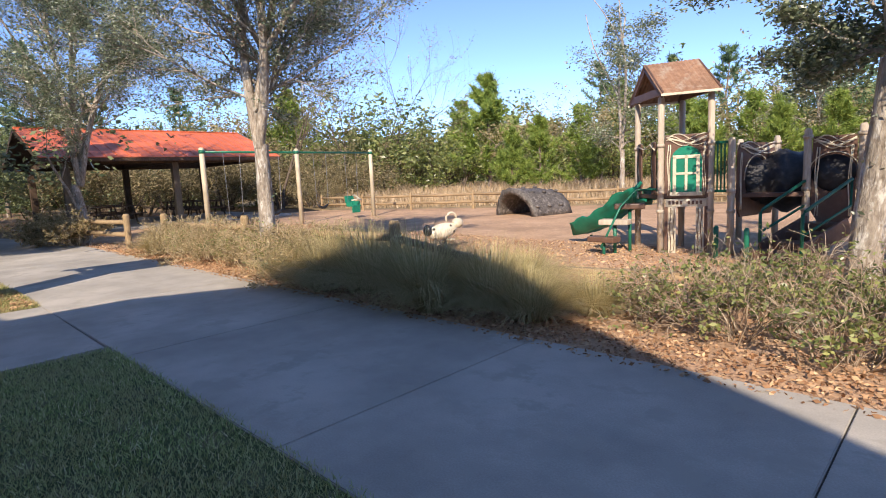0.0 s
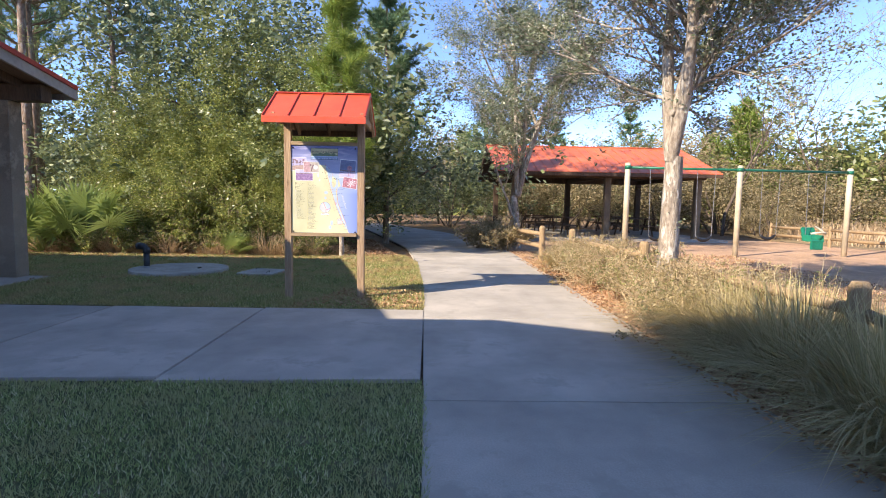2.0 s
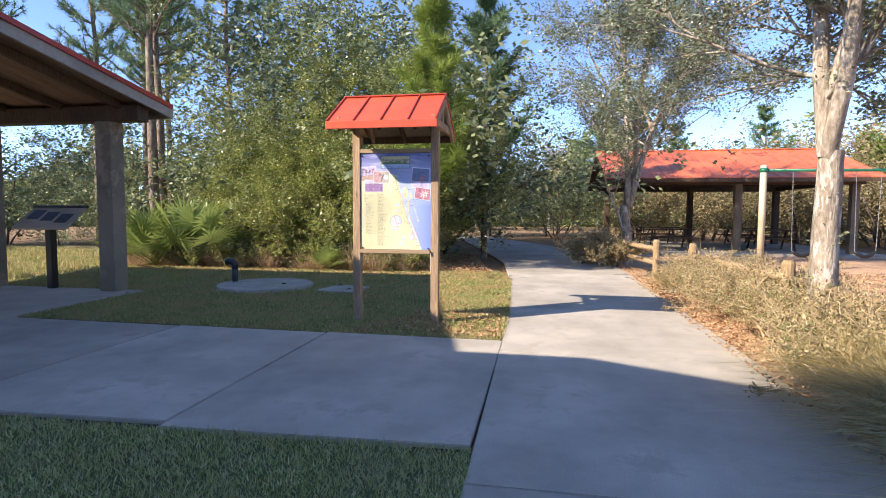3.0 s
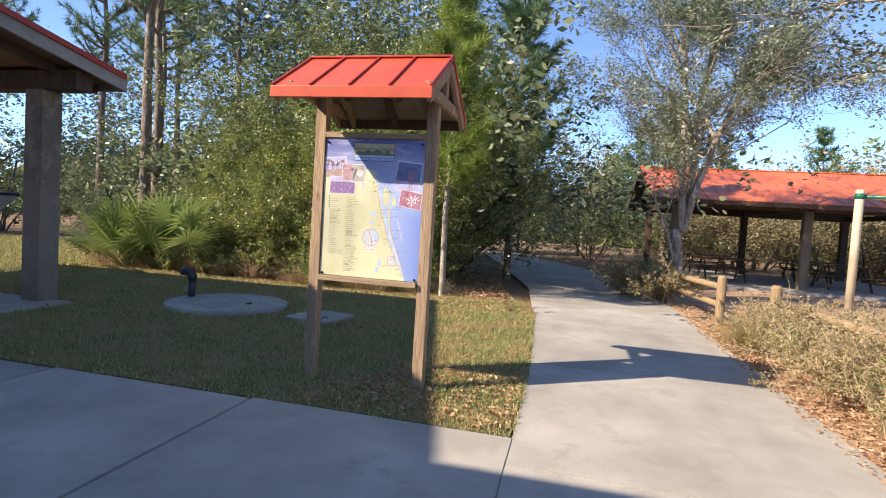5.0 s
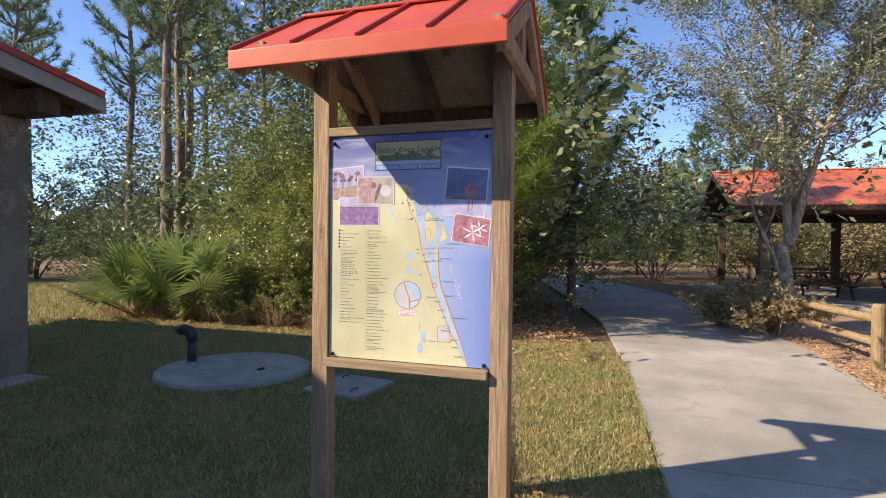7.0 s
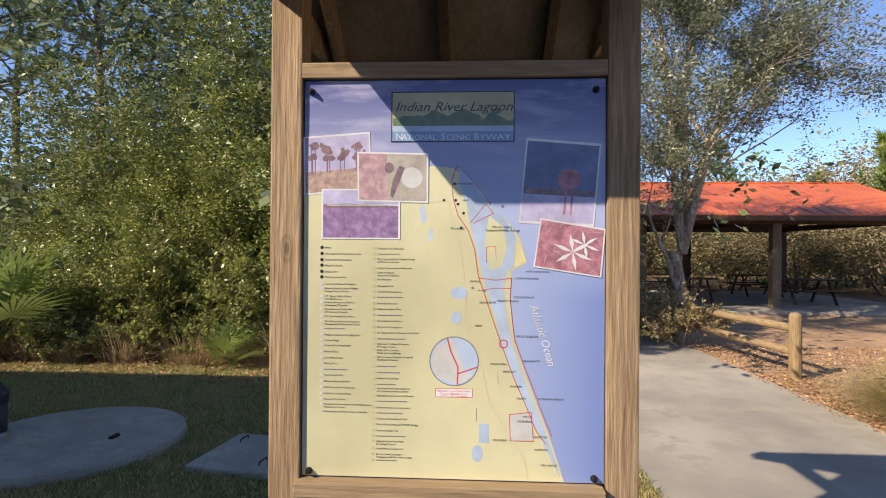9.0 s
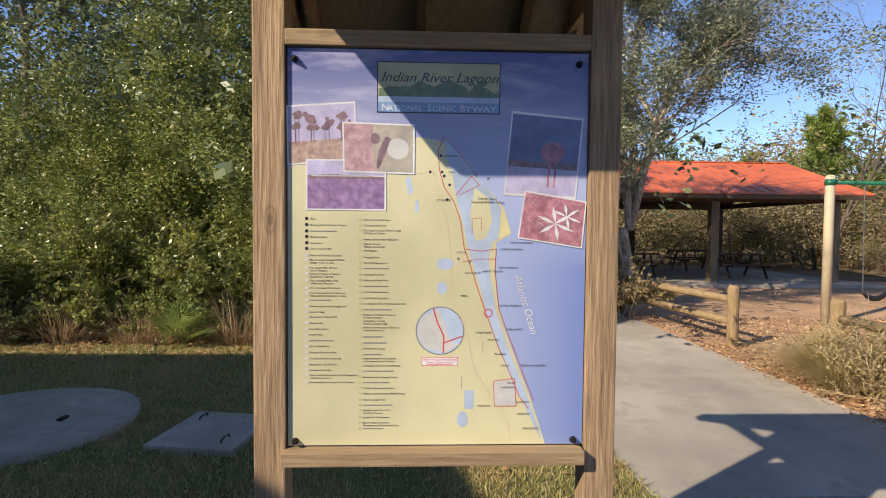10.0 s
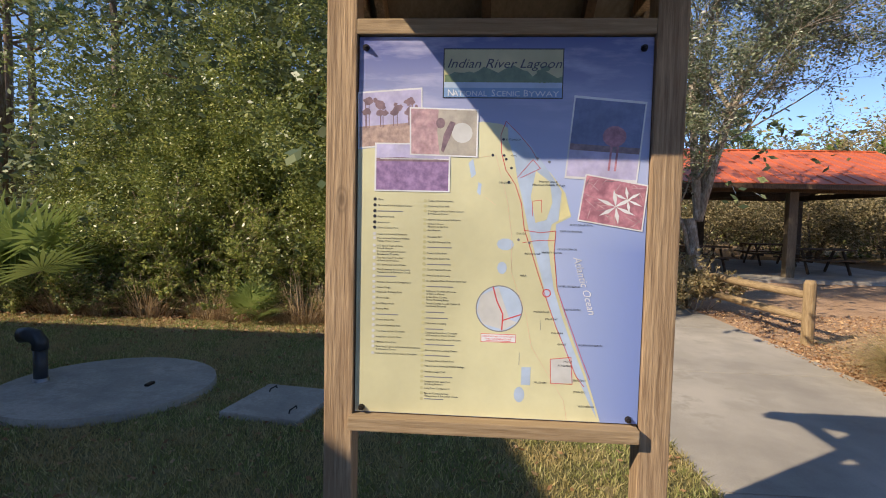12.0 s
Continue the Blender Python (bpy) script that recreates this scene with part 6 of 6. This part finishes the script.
items = [(rect(0, 0, 1, 0.62), P_NIGHT), (rect(0, 0.62, 1, 1), P_SKY), (rect(0, 0.58, 1, 0.66), P_TREE), (disc(0.62, 0.45, 0.17, 14, 0.8), P_PINK), (rect(0.58, 0.55, 0.61, 0.9), P_PINK), (rect(0.67, 0.55, 0.70, 0.9), P_PINK)]
photo("blue printed photo with a pink shape", [(905, 235), (1035, 246), (1023, 391), (892, 385)], 1.2, items)
items = [(rect(0, 0, 1, 1), P_PINK)]
for k in range(34):
    x, y, a = pr.random(), pr.random(), pr.uniform(0, 3.1)
    dx, dy = 0.16 * math.cos(a), 0.16 * math.sin(a)
    items.append(([(x - dx, y - dy), (x + dy * 0.06, y - dx * 0.06), (x + dx, y + dy), (x - dy * 0.06, y + dx * 0.06)], pr.choice((P_TREE, P_BARK, P_BARK))))
for cx, cy, s in ((0.55, 0.58, 0.34), (0.72, 0.38, 0.26)):
    for k in range(6):
        a = k * 1.047 + 0.3
        items.append(([(cx, cy), (cx + s * 0.5 * math.cos(a - 0.2), cy + s * 0.6 * math.sin(a - 0.2)), (cx + s * math.cos(a), cy + s * 1.15 * math.sin(a)), (cx + s * 0.5 * math.cos(a + 0.2), cy + s * 0.6 * math.sin(a + 0.2))], INK_WHITE))
photo("pink printed photo of white lily flowers", [(930, 376), (1043, 395), (1036, 480), (918, 462)], 2.4, items)
# title plaque
hills = [(668, 214)] + [(668 + 214 * i / 24, 205 - 9 * math.sin(i * 0.55) ** 2 - 6 * pr.random() - (8 if 4 < i < 18 else 0)) for i in range(25)] + [(882, 214)]
sheet("title_plaque", [(rect(665, 152, 884, 242), INK, 1.0), (rect(667, 154, 882, 240), P_STRAW, 1.15), (hills, P_GREEN, 1.3), (rect(667, 213, 882, 224), P_WATER, 1.4), (rect(667, 223, 882, 240), INK_BLUE, 1.5),
                       ([(848, 214), (850, 190), (852, 190), (852, 214)], P_GREEN, 1.45), (disc(851, 188, 9, 9, 0.6), P_GREEN, 1.5), ([(840, 214), (841, 195), (843, 195), (843, 214)], P_GREEN, 1.52), (disc(842, 194, 7, 9, 0.6), P_GREEN, 1.54)],
      label="title plaque with green shoreline")
PX_M = 0.902 / 535


def lettering(name, lines, mat, label="", lift=1.0):
    """Printed words: (text, x, y of the baseline, height, turn, shear, align, width limit)."""
    V, F = [], []
    for text, x, y, size, turn, shear, align, fit_w in lines:
        cu = bpy.data.curves.new("words", "FONT")
        cu.body, cu.size, cu.shear, cu.align_x, cu.resolution_u = text, size * PX_M * 1.38, shear, align, 2
        ob = bpy.data.objects.new("words", cu)
        scene.collection.objects.link(ob)
        bpy.context.view_layer.update()
        me = bpy.data.meshes.new_from_object(ob.evaluated_get(bpy.context.evaluated_depsgraph_get()))
        k = 1.0
        if fit_w and len(me.vertices):
            xs = [v.co.x for v in me.vertices]
            k = fit_w * PX_M / max(max(xs) - min(xs), 1e-6)
        o = uv(x, y, lift)
        c, s = math.cos(radians(turn)), math.sin(radians(turn))
        n = len(V)
        V += [(o.x, o.y + v.co.x * k * c - v.co.y * s, o.z + v.co.x * k * s + v.co.y * c) for v in me.vertices]
        F += [tuple(i + n for i in p.vertices) for p in me.polygons]
        bpy.data.meshes.remove(me)
        bpy.data.objects.remove(ob)
        bpy.data.curves.remove(cu)
    me = bpy.data.meshes.new(name)
    me.from_pydata(V, [], F)
    me.materials.append(mat)
    ob = new(name, me)
    ob.parent = panel
    return tagged(ob, label, kind="stuff" if len(lines) > 8 else "")


lettering("title", [("Indian River Lagoon", 671, 187, 17, 0, 0.35, "LEFT", 208)], INK, "dark script title", 2.0)
lettering("subtitle", [("N", 673, 238, 12.5, 0, 0, "LEFT", 0), ("ATIONAL", 684, 238, 10, 0, 0, "LEFT", 62), ("S", 754, 238, 12.5, 0, 0, "LEFT", 0), ("CENIC", 763, 238, 10, 0, 0, "LEFT", 42), ("B", 812, 238, 12.5, 0, 0, "LEFT", 0), ("YWAY", 822, 238, 10, 0, 0, "LEFT", 55)], INK_WHITE, "white capitals under the title", 2.0)
lettering("caption", [("Indian River Lagoon National Scenic", 750, 684, 3.6, 0, 0, "LEFT", 60), ("Byway is highlighted in red.", 756, 689, 3.6, 0, 0, "LEFT", 48)], INK_RED, "small red caption", 1.2)
lettering("sea_name", [("Atlantic Ocean", 913, 530, 15, -73, 0.3, "LEFT", 112)], INK_WHITE, "pale script name of the sea", 1.3)
towns = [("SCOTTSMOOR", 778, 318), ("MIMS", 793, 347), ("TITUSVILLE", 772, 397), ("COCOA", 807, 490), ("ROCKLEDGE", 824, 527), ("VIERA", 816, 568), ("MELBOURNE", 844, 635), ("PALM BAY", 866, 648), ("MALABAR", 878, 674), ("GRANT", 890, 695),
         ("MICCO", 902, 727), ("ROSELAND", 892, 735), ("FELLSMERE", 849, 769), ("SEBASTIAN", 920, 762), ("WABASSO", 922, 784), ("VERO BEACH", 932, 811), ("INDIALANTIC", 900, 629), ("SATELLITE BEACH", 888, 586), ("COCOA BEACH", 884, 517), ("CAPE CANAVERAL", 887, 484), ("PORT CANAVERAL", 905, 472), ("FLORIDANA BEACH", 928, 695), ("MERRITT ISLAND", 855, 524)]
lettering("map_lettering", [(n, x, y, 3.6, 0, 0, "LEFT", 0) for n, x, y in towns] + [("Merritt Island", 846, 394, 4.4, 0, 0, "LEFT", 0), ("National Wildlife Refuge", 834, 400, 4.4, 0, 0, "LEFT", 0)], INK, "small dark place names", 1.5)
col1 = [("Mims", 432), ("Memorial Park & Cultural Center", 443), ("", 454), ("Playalinda Beach", 464), ("Scottsmoor", 475), ("Chain of Lakes Park", 485), ("Canaveral National Seashore", 497), ("Merritt Island National Wildlife\nRefuge Visitor Center", 505), ("U.S. Space Walk of Fame\nPark & Museum", 519),
        ("Pritchard House in Historic\nDowntown Titusville", 530), ("The American Police Hall\nof Fame and Museum", 542), ("U.S. Astronaut Hall of Fame", 555), ("The Enchanted Forest Sanctuary\nManagement & Education Center", 564), ("", 577), ("Manatee Hammock Campground", 588), ("Canoe Village", 598), ("Riverwalk: A Family Park", 607), ("Brevard Zoo", 618), ("Lori Wilson Park", 629),
        ("Rotary Park", 639), ("", 650), ("Cocoa Beach Pier", 660), ("Manatee Sanctuary Park", 671), ("The Cove at Port Canaveral", 682), ("Kelly Park - East & West", 693), ("Manatee Cove Park", 703), ("Pine Island Conservation Area Management\n& Education Center", 712), ("Kennedy Space Center Visitor Complex", 725)]
col2 = [("Turkey Creek Sanctuary", 433), ("Castaway Point Park", 443), ("The Lagoon House Visitor Center\n& Welcome Center", 452), ("Historic Downtown Melbourne", 468), ("Historic House\nMuseum & Gardens", 476), ("Art Museum", 488), ("Pineapple Park", 500), ("The Old Pineapple Inn", 510), ("", 520), ("Riverside Pier Park", 531), ("Melbourne Beach Pier", 541), ("", 552), ("Grant Historical House", 562), ("Micco Scrub Sanctuary", 573),
        ("St. Sebastian River Preserve State Park", 583), ("", 594), ("Fellsmere Trailhead Preserve\n& Visitors Center", 603), ("Indian River County\nPublic Shooting Range", 614), ("North County Aquatic Center &\nSoutheast Entrance", 626), ("", 643), ("", 654), ("Fisherman's Landing", 664), ("", 675), ("Sebastian River Area Chamber\nof Commerce Visitor Center", 682), ("Sebastian Area Historical Museum", 695), ("", 705), ("Environmental Learning Center", 716),
        ("", 726), ("Treasure Shores Beach Park", 736), ("Pelican Island National Wildlife Refuge", 746), ("Historic Jungle Trail", 757), ("", 767), ("Sebastian Inlet State Park\n& Fishing Museum", 776), ("Long Point Campground", 789), ("Barrier Island Sanctuary\nManagement & Education Center", 799), ("", 810)]
shapes = []
for xs, col, nm in ((547, col1, "list_lettering"), (642, col2, "list_lettering")):
    rows = []
    for k, (text, y) in enumerate(col):
        shapes.append((disc(xs - 5.5, y - 2, 3.2, 10), INK if (xs < 600 and k < 6) else (P_GREY if xs < 600 else P_STRAW), 1.0))
        for j, piece in enumerate(text.split("\n")):
            if piece:
                rows.append((piece, xs, y + 5 * j, 3.5, 0, 0, "LEFT", 0))
        if not text:
            shapes.append((rect(xs, y - 2.6, xs + 34 + (k * 7) % 22, y - 0.8), INK_GREY, 1.0))
    lettering(nm, rows, INK, "small dark list of park names")
tagged(sheet("list_dots", shapes, label="bullets of the printed list"), kind="stuff")
